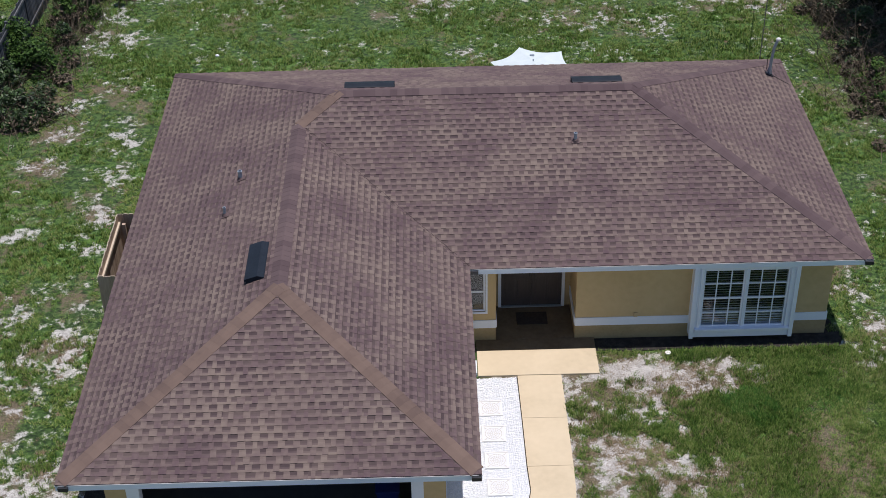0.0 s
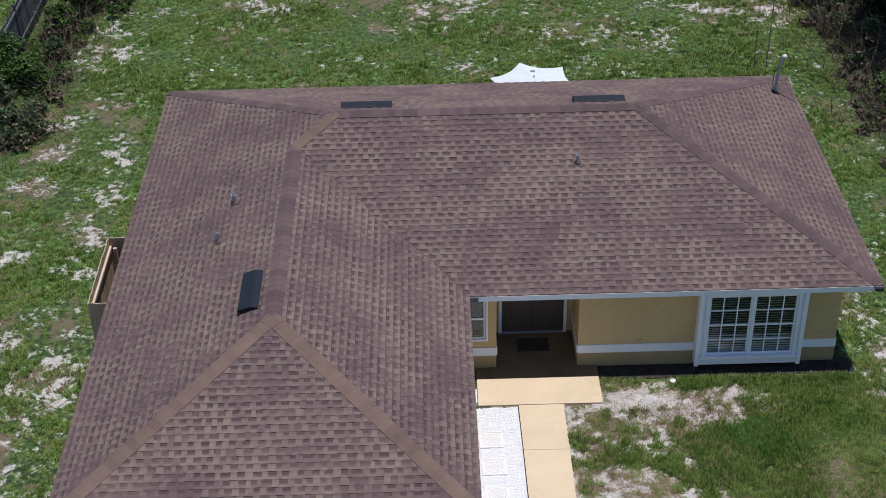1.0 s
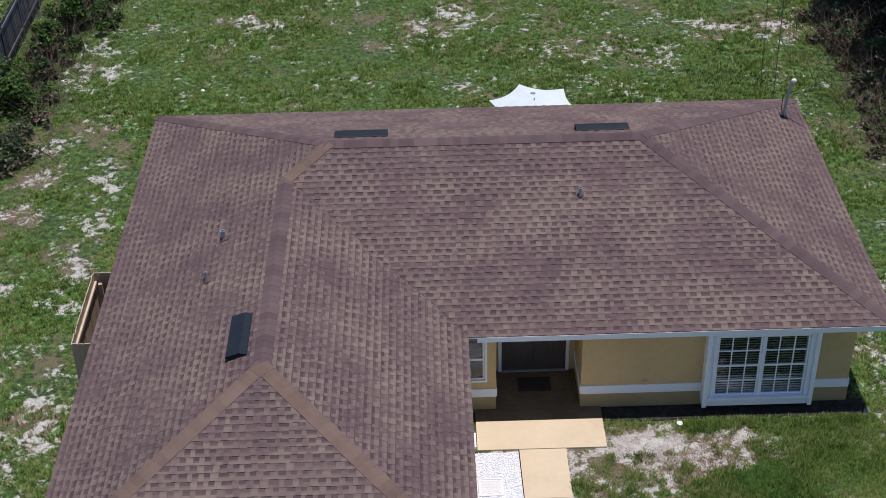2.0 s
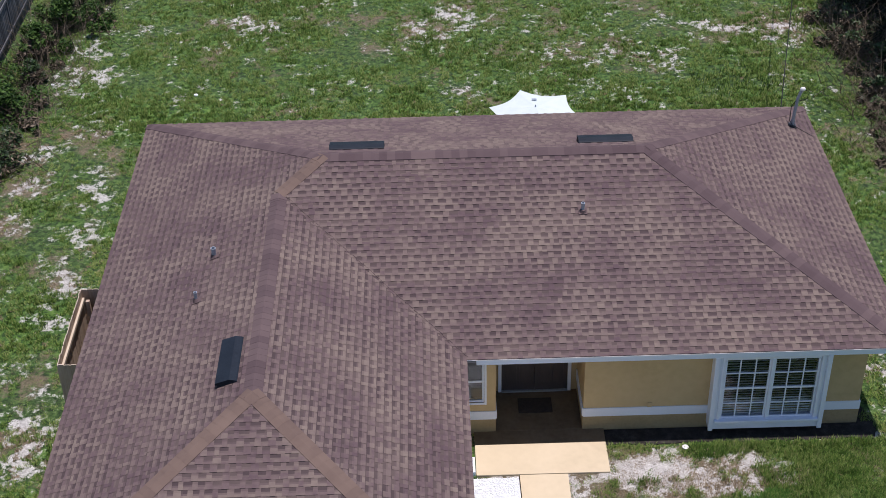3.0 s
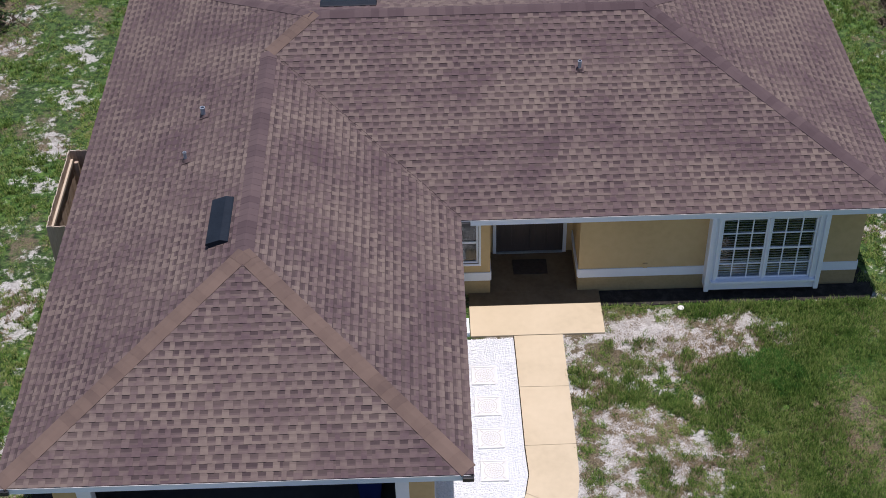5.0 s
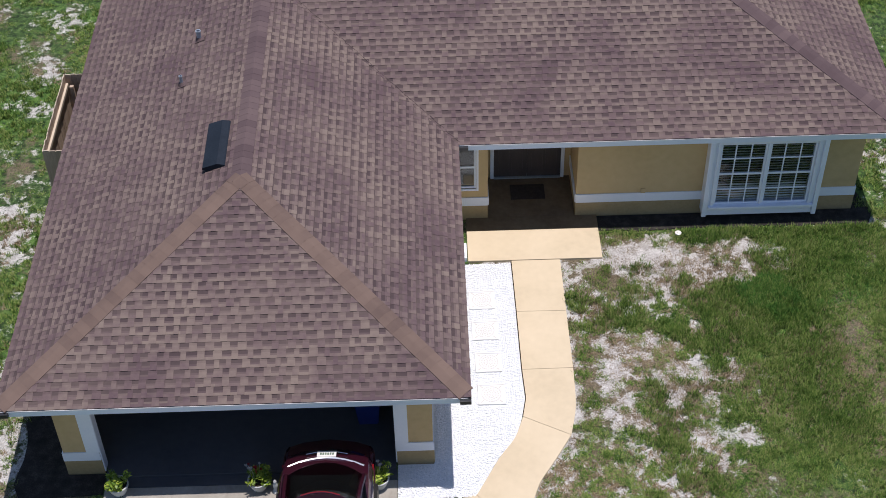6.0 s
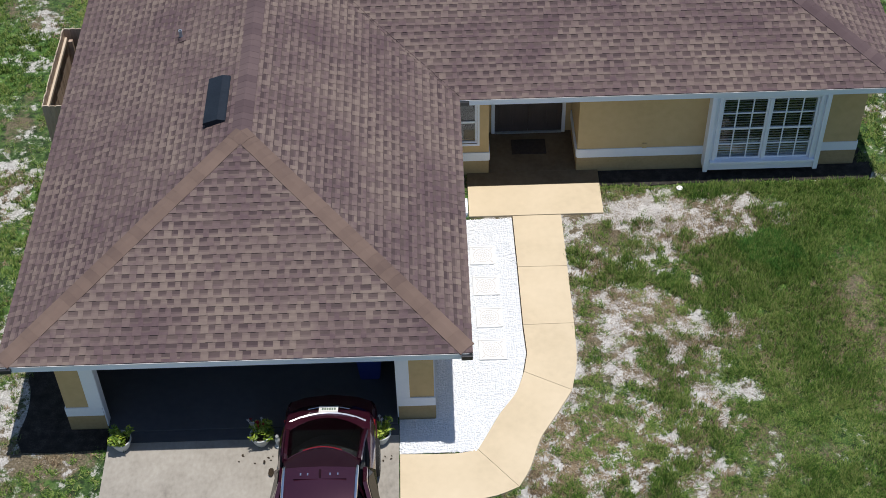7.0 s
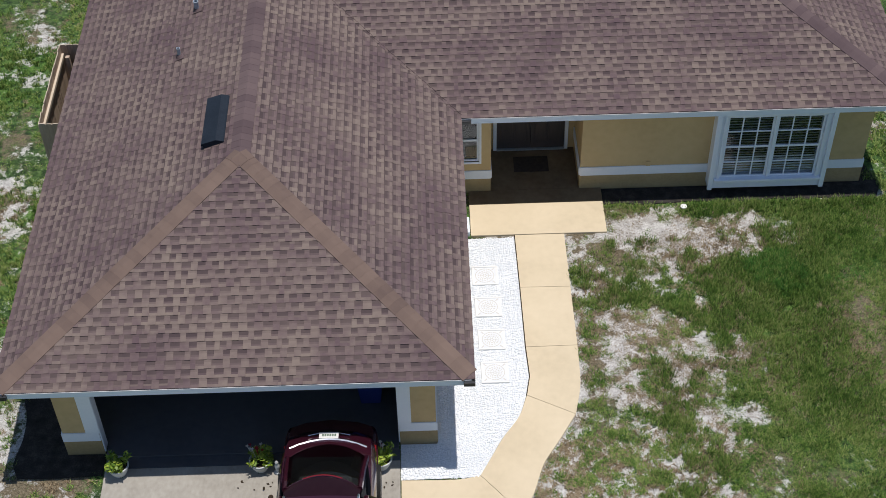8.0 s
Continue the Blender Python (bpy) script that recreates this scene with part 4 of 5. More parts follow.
def build_roof():
    bm = bmesh.new()
    for (o, u, v, polys) in SLOPES.values():
        for poly in polys:
            vs = []
            for dz in (0.0, -0.012):
                vs.append([bm.verts.new((o[0] + a * u[0] + b * v[0], o[1] + a * u[1] + b * v[1], HE + K * b + dz)) for a, b in poly])
            bm.faces.new(vs[0]), bm.faces.new(vs[1][::-1])
            for i in range(len(poly)):
                j = (i + 1) % len(poly)
                bm.faces.new((vs[1][i], vs[1][j], vs[0][j], vs[0][i]))
    roof = part("roof", bm, M_deck, house, "hip roof of blended brown and plum laminated shingles")
    rr = random.Random(5)
    widths = [0.09, 0.10, 0.12, 0.13, 0.14, 0.16]
    singles = []
    for name, (o, u, v, polys) in SLOPES.items():
        verts, faces, slots = [], [], []
        U = np.array([u[0], u[1], 0.0])
        V = np.array([v[0], v[1], K])
        Nn = np.array([-v[0] * K, -v[1] * K, 1.0]) * CS
        O = np.array([o[0], o[1], HE])

        def add(poly, height, v0, slot, skirt, all_sides):
            i0, n = len(verts), len(poly)
            top = [O + a * U + b * V + Nn * height(b) for a, b in poly]
            verts.extend(top)
            faces.append(list(range(i0, i0 + n)))
            slots.append(slot)
            for i in range(n):
                j = (i + 1) % n
                if all_sides or (abs(poly[i][1] - v0) < 1e-6 and abs(poly[j][1] - v0) < 1e-6):
                    k = len(verts)
                    verts.extend([top[i] - Nn * skirt, top[j] - Nn * skirt])
                    faces.append([i0 + j, i0 + i, k, k + 1])
                    slots.append(slot)
        e = EXPO * CS
        umin = min(p[0] for q in polys for p in q)
        umax = max(p[0] for q in polys for p in q)
        vmax = max(p[1] for q in polys for p in q)
        for c in range(int(vmax / e) + 1):
            v0, v1 = c * e, min((c + 1) * e, vmax)

            def low(b, v0=v0, e=e):
                return 0.003 + 0.006 * (1 - (b - v0) / e)

            def high(b, v0=v0, e=e):
                return 0.006 + 0.012 * (1 - (b - v0) / e)
            a = umin - rr.uniform(0, 0.9)
            while a < umax:
                b = a + rr.uniform(0.75, 1.0)
                # gap colour darkens in steps towards the course above
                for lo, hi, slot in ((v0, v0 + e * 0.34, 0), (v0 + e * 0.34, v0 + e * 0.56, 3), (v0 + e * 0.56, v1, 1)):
                    for poly in polys:
                        q = clip([(a, lo), (b, lo), (b, hi), (a, hi)], poly) if hi > lo else []
                        if q:
                            add(q, low, v0, slot, 0.012, False)
                a = b
            # side slopes: butt shadow under each course painted on as a dark strip
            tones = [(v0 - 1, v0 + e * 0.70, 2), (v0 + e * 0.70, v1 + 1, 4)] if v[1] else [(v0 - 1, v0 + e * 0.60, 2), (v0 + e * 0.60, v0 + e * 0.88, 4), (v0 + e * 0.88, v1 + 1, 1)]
            a = umin - rr.uniform(0, 0.5)
            while a < umax:
                wd = rr.choice(widths)
                wob = rr.uniform(-0.004, 0.004)
                for poly in polys:
                    quad = [(a, v0 + wob), (a + wd, v0 + wob), (a + wd, v1), (a, v1)]
                    q = clip(quad, poly)
                    if not q:
                        continue
                    whole = len(q) == 4 and abs(q[0][0] - a) < 1e-6 and abs(q[2][0] - a - wd) < 1e-6 and abs(q[2][1] - (v0 + e)) < 1e-6
                    if name == "front" and c < 24 and whole and len(singles) < 300:
                        singles.append((wd, O + a * U + (v0 + wob) * V, U, V / np.linalg.norm(V), Nn))
                    else:
                        for lo, hi, slot in tones:
                            strip = clip(q, [(a - 1, lo), (a + 1, lo), (a + 1, hi), (a - 1, hi)])
                            if strip:
                                add(strip, high, v0 + wob, slot, 0.014, v[1] != 0)
                a += wd + rr.choice((0.12, 0.14, 0.15, 0.17, 0.20))
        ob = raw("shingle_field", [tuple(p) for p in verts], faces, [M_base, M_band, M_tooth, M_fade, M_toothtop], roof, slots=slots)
        tagged(ob, "laminated asphalt shingles in staggered courses", kind="stuff")
    # single shingles of the slope over the carport
    meshes = {}
    for wd, at, U, Vn, Nn in singles:
        if wd not in meshes:
            bm = bmesh.new()
            lo = [(0, 0, 0.001), (wd, 0, 0.001), (wd, EXPO, 0.0), (0, EXPO, 0.0)]
            hi = [(0, 0, 0.018), (wd, 0, 0.018), (wd, EXPO, 0.006), (0, EXPO, 0.006)]
            a, b = [bm.verts.new(p) for p in lo], [bm.verts.new(p) for p in hi]
            c = [bm.verts.new((x, EXPO * 0.70, 0.0096)) for x in (0, wd)]
            bm.faces.new((b[0], b[1], c[1], c[0])), bm.faces.new(a[::-1])
            bm.faces.new((c[0], c[1], b[2], b[3])).material_index = 1
            for i in range(4):
                bm.faces.new((a[i], a[(i + 1) % 4], b[(i + 1) % 4], b[i]))
            me = bpy.data.meshes.new("shingle")
            bm.to_mesh(me)
            bm.free()
            me.materials.append(M_tooth_ob)
            me.materials.append(M_toothtop_ob)
            meshes[wd] = me
        ob = new("shingle", meshes[wd])
        ob.parent = roof
        m = Matrix.Identity(4)
        for i, col in enumerate((U, Vn, Nn, at)):
            for j in range(3):
                m[j][i] = col[j]
        ob.matrix_basis = m
    # closed-cut valley: the doubled shingle edge stands proud along the line
    bm = bmesh.new()
    for k in range(40):
        p0, p1 = (W / 2) * k / 40 + 0.02, (W / 2) * (k + 1) / 40
        off = 0.035 + rr.uniform(-0.006, 0.006)
        q = [(-p0 + off, p0 + off), (-p1 + off, p1 + off), (-p1 + off + 0.009, p1 + off + 0.009), (-p0 + off + 0.009, p0 + off + 0.009)]
        lo, hi = [[bm.verts.new((x, y, HE + K * y + dz)) for x, y in q] for dz in (0.004, 0.019)]
        bm.faces.new(hi), bm.faces.new(lo[::-1])
        for i in range(4):
            bm.faces.new((lo[i], lo[(i + 1) % 4], hi[(i + 1) % 4], hi[i]))
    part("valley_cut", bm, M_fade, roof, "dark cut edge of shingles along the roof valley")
    # cap shingles
    zr, zw = HE + K * D / 2, HE + K * W / 2
    A, B = Vector((-W / 2, -L + W / 2, zw)), Vector((-W / 2, W / 2, zw))
    C, E = Vector((-W + D / 2, D / 2, zr)), Vector((R - D / 2, D / 2, zr))
    runs = [(Vector((-W, -L, HE)), A, "hip"), (Vector((0, -L, HE)), A, "hip"), (Vector((-W, D, HE)), C, "plum_hip"), (Vector((R, 0, HE)), E, "plum_hip"),
            (Vector((R, D, HE)), E, "plum_hip"), (B, C, "hip"), (A, B, "ridge"), (C, E, "ridge")]
    cap = {}
    STEP = 0.19
    for kind, fall in (("hip", K / math.sqrt(2)), ("plum_hip", K / math.sqrt(2)), ("ridge", K)):
        bm = bmesh.new()
        hw, ln = (0.19 if kind == "ridge" else 0.175), STEP + 0.05
        rows = []
        for x, lift in ((0.0, 0.0245), (ln, 0.0205)):
            row = []
            for t in (-1, -0.55, -0.2, 0, 0.2, 0.55, 1):
                z = -fall * abs(t) * hw - 0.004 * (1 - min(1, abs(t) * 5))
                row.append((bm.verts.new((x, t * hw, z + lift)), bm.verts.new((x, t * hw, z + lift - 0.03))))
            rows.append(row)
        r0, r1 = rows
        for i in range(6):
            bm.faces.new((r0[i][0], r1[i][0], r1[i + 1][0], r0[i + 1][0]))
            bm.faces.new((r0[i][1], r0[i][0], r0[i + 1][0], r0[i + 1][1]))
        for i in (0, 6):
            bm.faces.new((r0[i][1], r1[i][1], r1[i][0], r0[i][0]))
        me = bpy.data.meshes.new("cap_shingle")
        bm.to_mesh(me)
        bm.free()
        me.materials.append(M_cap if kind == "hip" else M_cap_ridge)
        cap[kind] = me
    for p, q, kind in runs:
        d = q - p
        n = int(d.length / STEP)
        x = d.normalized()
        y = Vector((0, 0, 1)).cross(x).normalized()
        z = x.cross(y)
        first = 0.12 if p.z < HE + 0.1 else 0.0
        n = int((d.length - first) / STEP)
        for i in range(n + 1):
            ob = new("cap_shingle", cap[kind])
            ob.parent = roof
            at = p + x * (first + i * STEP if i < n else d.length - STEP - 0.03)
            m = Matrix.Identity(4)
            for k, col in enumerate((x, y + x * rr.uniform(-0.02, 0.02), z, at + z * (0.004 * (i == n)))):
                for j in range(3):
                    m[j][k] = col[j]
            ob.matrix_basis = m


def on_roof(name, x, y):
    o, u, v, _ = SLOPES[name]
    b = (x - o[0]) * v[0] + (y - o[1]) * v[1]
    m = Matrix.Identity(4)
    V = Vector((v[0], v[1], K)).normalized()
    U = Vector((u[0], u[1], 0))
    for k, col in enumerate((U, V, U.cross(V), Vector((x, y, HE + K * b + 0.018)))):
        for j in range(3):
            m[j][k] = col[j]
    return m


def build_roof_fittings():
    for name, x, y, k in (("west", -5.57, 2.50, 0.9), ("west", -5.80, 1.00, 0.62), ("main_front", 2.79, 3.50, 0.72)):
        m = on_roof(name, x, y)
        bm = bmesh.new()
        lathe(bm, [(0.055 * k, -0.06), (0.057 * k, 0.20), (0.066 * k, 0.205), (0.066 * k, 0.23), (0.044 * k, 0.23), (0.042 * k, 0.12)], 14)
        bmesh.ops.transform(bm, matrix=Matrix.Translation(m.translation), verts=bm.verts[:])
        pipe = part("vent_pipe", bm, M_lead, house, "grey lead-sheathed plumbing vent pipe", True)
        bm = bmesh.new()
        box(bm, -0.10, 0.10, -0.09, 0.12, 0.004, 0.010)
        lathe(bm, [(0.085, 0.01), (0.06, 0.05), (0.05, 0.07)], 14)
        bmesh.ops.transform(bm, matrix=m, verts=bm.verts[:])
        part("flashing", bm, M_cap_ridge, pipe)
    # low-profile exhaust vents near the ridges
    for name, x, y, wd in (("west", -4.76, -1.60, 1.36), ("back", -2.44, 6.02, 1.32), ("back", 3.57, 6.02, 1.32)):
        m = on_roof(name, x, y)
        h = wd / 2
        bm = bmesh.new()
        prof = [(-0.22, 0.09), (-0.20, 0.115), (0.10, 0.10), (0.21, 0.03), (0.23, 0.008), (0.23, 0.0), (-0.19, 0.0), (-0.19, 0.07), (-0.22, 0.07)]
        a = [bm.verts.new((-h, p, q)) for p, q in prof]
        b = [bm.verts.new((h, p, q)) for p, q in prof]
        n = len(prof)
        for i in range(n):
            bm.faces.new((a[i], a[(i + 1) % n], b[(i + 1) % n], b[i]))
        bm.faces.new(a[::-1]), bm.faces.new(b)
        bmesh.ops.transform(bm, matrix=m, verts=bm.verts[:])
        ve = part("roof_vent", bm, M_vent, house, "low dark blue metal roof exhaust vent")
        for s in (-1, 1):
            bm = bmesh.new()
            box(bm, s * h - 0.006, s * h + 0.006, -0.222, 0.21, 0.006, 0.02)
            bmesh.ops.transform(bm, matrix=m, verts=bm.verts[:])
            part("end_flange", bm, M_vent, ve)


build_roof_fittings()


def build_mast():
    m = on_roof("east", 8.93, 8.92)
    p = m.translation
    mast = thing("antenna_mast", tuple(p), "grey bent antenna mast with a round white head on the roof", "antenna")
    bm = bmesh.new()
    rings = tube(bm, [(0, 0, 0.0), (0.02, -0.01, 0.45), (0.05, -0.03, 0.85), (0.11, -0.05, 1.06)], 0.042, 10)
    part("pole", bm, M_lead, mast, "", True)
    bm = bmesh.new()
    box(bm, -0.11, 0.11, -0.09, 0.09, -0.05, 0.02)
    bmesh.ops.rotate(bm, cent=(0, 0, 0), matrix=Euler((0, TH, 0)).to_matrix(), verts=bm.verts[:])
    part("foot", bm, M_black, mast, "black mounting foot")
    bm = bmesh.new()
    for s in (-1, 1):
        tube(bm, [(s * 0.09, 0.0, 0.0), (0.01, -0.01, 0.33)], 0.012, 6)
    part("strut", bm, M_lead, mast)
    bm = bmesh.new()
    bmesh.ops.create_uvsphere(bm, u_segments=14, v_segments=10, radius=0.068)
    bmesh.ops.scale(bm, vec=(1.1, 0.8, 0.9), verts=bm.verts[:])
    bmesh.ops.translate(bm, vec=(0.14, -0.05, 1.12), verts=bm.verts[:])
    part("head", bm, M_pvc, mast, "round white plastic head", True)
    bm = bmesh.new()
    tube(bm, [(0.0, -0.05, 0.03), (-0.10, -0.06, 0.20), (-0.10, -0.05, 0.62), (0.0, -0.04, 0.78)], 0.010, 6)
    tube(bm, [(0.20, -0.02, 1.10), (0.34, 0.02, 0.98), (0.30, 0.0, 0.80), (0.06, -0.02, 0.74)], 0.010, 6)
    tube(bm, [(0.02, 0.0, 0.02), (0.25, -0.15, -0.075), (0.52, -0.30, -0.175)], 0.008, 6)
    part("cable", bm, M_cable, mast, "thin black cable")
    # service cable that leaves the back eave
    bm = bmesh.new()
    pts = []
    a, b = Vector((8.98, D - 0.03, 2.34)), Vector((17.4, 42.0, 7.6))
    for k in range(25):
        t = k / 24
        q = a.lerp(b, t)
        q.z -= 1.1 * 4 * t * (1 - t) * 0.5
        pts.append(q)
    tube(bm, pts, 0.015, 6)
    ob = part("service_cable", bm, M_cable)
    tagged(ob, "thin black service cable from the back eave", "cable")
    bm = bmesh.new()
    tube(bm, [(17.4, 42.0, -0.1), (17.4, 42.0, 8.4)], 0.16, 10, 0.11)
    ob = part("utility_pole", bm, M_bark)
    tagged(ob, "weathered wooden utility pole carrying a cable", "pole")


build_mast()

# ---- things round the house ----


def picket(wd, h, axis_x, at, parent):
    """One dog-eared board along x or along y; its sunlit top is coloured paler."""
    bm = bmesh.new()
    c = 0.022
    prof = [(0, 0), (wd, 0), (wd, h - c), (wd - c, h), (c, h), (0, h - c)]
    sides = []
    for d in (-0.009, 0.009):
        sides.append([bm.verts.new((at[0] + u, at[1] + d, z) if axis_x else (at[0] + d, at[1] + u, z)) for u, z in prof])
    bm.faces.new(sides[0]), bm.faces.new(sides[1][::-1])
    for i in range(6):
        f = bm.faces.new((sides[0][i], sides[0][(i + 1) % 6], sides[1][(i + 1) % 6], sides[1][i]))
        # top faces take the paler tone of sunlit wood
        f.material_index = 1 if i in (2, 3, 4) else 0
    return part("board", bm, [M_wood, M_woodlight], parent)


def build_enclosure():
    """Board screen at the west wall."""
    x0, x1, y0, y1, h = -9.10, XL, 0.98, 3.78, 1.82
    f = thing("board_screen", (x0, y0, 0), "weathered pine board screen against the west wall", "fence")
    rr = random.Random(3)
    y = 0.0
    while y < y1 - y0 - 0.05:
        picket(0.138, h + rr.uniform(-0.015, 0.015), False, (rr.uniform(-0.006, 0.006), y), f)
        y += 0.142
    for yy in (0.0, y1 - y0 - 0.02):
        x = 0.012
        while x < x1 - x0 - 0.15:
            picket(0.138, h + rr.uniform(-0.015, 0.015), True, (x, yy), f)
            x += 0.142
    for z in (0.35, 1.52):
        part("rail", bevelled(0.011, 0.065, 0.03, y1 - y0 - 0.05, z, z + 0.085, width=0.004), M_woodlight, f, "pale sawn pine rail")
    for x, y in ((0.16, 2.45), (0.16, 0.06)):
        part("post", bevelled(x, x + 0.09, y, y + 0.09, 0.0, 1.70, width=0.004), M_wood, f)

    bm = bmesh.new()
    box(bm, x0 + 0.02, x1 - 0.01, y0 + 0.02, y1 - 0.02, -0.05, 0.02)
    tagged(part("soil_floor", bm, M_redsoil), "bare red-brown soil inside the board screen", "soil", kind="structure")


build_enclosure()


def leaf_cloud(name, centres, n, size, material, parent, seed, up=0.35):
    """Small folded leaves scattered over lumps (x, y, z, rx, ry, rz)."""
    g = np.random.default_rng(seed)
    c = np.array(centres, float)
    wgt = c[:, 3] * c[:, 4]
    k = g.choice(len(c), n, p=wgt / wgt.sum())
    d = g.normal(size=(n, 3))
    d /= np.linalg.norm(d, axis=1)[:, None]
    rad = g.uniform(0.55, 1.08, (n, 1)) ** 0.6
    p = c[k, :3] + d * c[k, 3:6] * rad
    p[:, 2] = np.maximum(p[:, 2], 0.02)
    s = size * g.uniform(0.55, 1.4, (n, 1))
    a = g.normal(size=(n, 3)) + d * 0.4
    a[:, 2] *= 0.5
    a /= np.linalg.norm(a, axis=1)[:, None]
    nr = g.normal(size=(n, 3)) * 0.8 + np.array([0, 0, up * 3])
    b = np.cross(a, nr)
    b /= np.linalg.norm(b, axis=1)[:, None] + 1e-9
    v = np.stack([p - a * s, p + b * s * 0.42, p + a * s, p - b * s * 0.42], 1).reshape(-1, 3)
    i = np.arange(n)[:, None] * 4
    f = np.concatenate([i + [0, 1, 2], i + [0, 2, 3]], 1).reshape(-1, 3)
    return tagged(raw(name, v.tolist(), f.tolist(), material, parent), kind="stuff")


def stems(name, base, n, height, spread, material, parent, seed, r=0.012):
    rr = random.Random(seed)
    bm = bmesh.new()
    for _ in range(n):
        a = rr.uniform(0, 2 * math.pi)
        x, y = base[0] + rr.gauss(0, spread * 0.35), base[1] + rr.gauss(0, spread * 0.35)
        hh = height * rr.uniform(0.5, 1.1)
        dx, dy = math.cos(a) * spread * rr.uniform(0.1, 0.6), math.sin(a) * spread * rr.uniform(0.1, 0.6)
        tube(bm, [(x, y, -0.02), (x + dx * 0.4, y + dy * 0.4, hh * 0.5), (x + dx, y + dy, hh)], r * rr.uniform(0.7, 1.5), 4, r * 0.3, False)
    return tagged(part(name, bm, material, parent), kind="stuff")


def bush(x, y, rx, ry, h, seed, leaves, material, label, dry=0, size=0.055):
    t = thing("shrub", (x, y, 0), label, "shrub", "shrubs at the lot edge")
    rr = random.Random(seed)
    lumps = []
    for _ in range(max(14, int(rx * ry * 18))):
        a, q = rr.uniform(0, 2 * math.pi), min(1.35, abs(rr.gauss(0, 0.62)))
        s = rr.uniform(0.10, 0.30) * min(rx, ry)
        hh = h * max(0.25, 1 - 0.55 * q) * rr.uniform(0.35, 1.1)
        lumps.append((rx * q * math.cos(a), ry * q * math.sin(a), max(0.1, hh - s * 0.6), s, s, s * 0.75))
    leaf_cloud("foliage", lumps, leaves, size, material, t, seed)
    stems("stem", (0, 0), 14 + int(10 * rx), h * 0.75, min(rx, ry) * 1.1, M_bark if not dry else M_twig, t, seed + 1)
    if dry:
        leaf_cloud("dry_growth", [(l[0] * 1.1, l[1] * 1.1, l[2] * 0.7, l[3] * 1.2, l[4] * 1.2, l[5]) for l in lumps], dry, size * 1.2, M_twig, t, seed + 2, up=0.0)
        stems("twig", (0, 0), 130, h * 1.0, min(rx, ry) * 2.3, M_twig, t, seed + 3, 0.009)
    return t


GREEN = "leafy green shrub growing at the fence"
DRYLAB = "tangled shrub with dry brown twigs and sparse leaves"
DARKLAB = "dense dark green shrub at the lot edge"
for i, (x, y, rx, ry, h, n, mt, lab, dry) in enumerate((
        (-15.0, 16.0, 1.9, 1.7, 1.7, 9000, M_leaf, GREEN, 0), (-13.6, 19.3, 0.8, 1.1, 1.2, 2600, M_leaf, GREEN, 1600),
        (-15.5, 13.6, 1.9, 1.6, 1.5, 9000, M_leafmid, DARKLAB, 0), (-13.5, 15.6, 0.9, 1.2, 0.8, 1500, M_leaf, DRYLAB, 2600),
        (-13.2, 21.2, 1.2, 1.4, 1.3, 6000, M_leaf, GREEN, 300), (-12.7, 23.2, 1.2, 1.1, 1.1, 4200, M_leaf, GREEN, 0),
        (-14.2, 12.4, 1.3, 1.3, 1.0, 4200, M_leafmid, DRYLAB, 1800), (-13.4, 17.6, 0.8, 1.0, 0.8, 1500, M_leafmid, DRYLAB, 2000),
        (-17.2, 18.4, 1.2, 1.8, 1.6, 5000, M_leafmid, DARKLAB, 0), (-15.3, 9.4, 1.0, 0.9, 0.7, 1800, M_leaf, DRYLAB, 1200),
        (13.9, 16.4, 1.2, 1.5, 1.2, 3000, M_leafmid, DRYLAB, 3000), (15.5, 15.0, 1.5, 1.6, 1.5, 6500, M_leafmid, DRYLAB, 1800),
        (13.6, 13.3, 1.0, 1.4, 0.8, 1800, M_leaf, DRYLAB, 2600), (14.7, 11.0, 1.2, 1.4, 0.7, 900, M_leaf, DRYLAB, 2600),
        (13.4, 19.9, 0.8, 1.5, 0.9, 1500, M_leafmid, DRYLAB, 2400), (15.0, 18.6, 1.3, 1.7, 1.4, 6500, M_leafdark, DARKLAB, 300),
        (15.4, 21.6, 1.9, 1.8, 1.6, 9000, M_leafdark, DARKLAB, 0), (17.2, 17.2, 1.6, 2.2, 1.7, 7000, M_leafdark, DARKLAB, 300),
        (13.3, 17.9, 0.8, 1.2, 0.9, 1200, M_leafmid, DRYLAB, 2600), (13.2, 14.9, 0.8, 1.2, 0.8, 1000, M_leafmid, DRYLAB, 2400),
        (13.3, 11.5, 0.8, 1.1, 0.6, 900, M_leaf, DRYLAB, 1600), (13.9, 8.8, 0.9, 1.1, 0.5, 700, M_leaf, DRYLAB, 1500))):
    bush(x, y, rx, ry, h, 100 + i * 7, n, mt, lab, dry, size=0.07)


def build_fence():
    """Grey slat fence along the west side of the lot."""
    f = thing("lot_fence", (-14.85, 11.0, 0), "dark grey weathered slat fence behind the shrubs", "fence")
    rr = random.Random(8)
    for k in range(7):
        y = k * 2.4
        part("post", bevelled(-0.05, 0.05, y - 0.05, y + 0.05, 0, 1.75, width=0.008), M_grey_wood, f)
        if k == 6:
            break
        for z in (0.35, 1.45):
            part("rail", bevelled(0.012, 0.05, y + 0.055, y + 2.345, z, z + 0.09, width=0.005), M_grey_wood, f, "pale weathered fence rail")
        yy = y + 0.07
        while yy < y + 2.25:
            part("slat", bevelled(-0.010, 0.010, yy, yy + 0.12, 0.05, 1.68 + rr.uniform(-0.03, 0.03), width=0.003), M_grey_wood, f)
            yy += 0.165


build_fence()


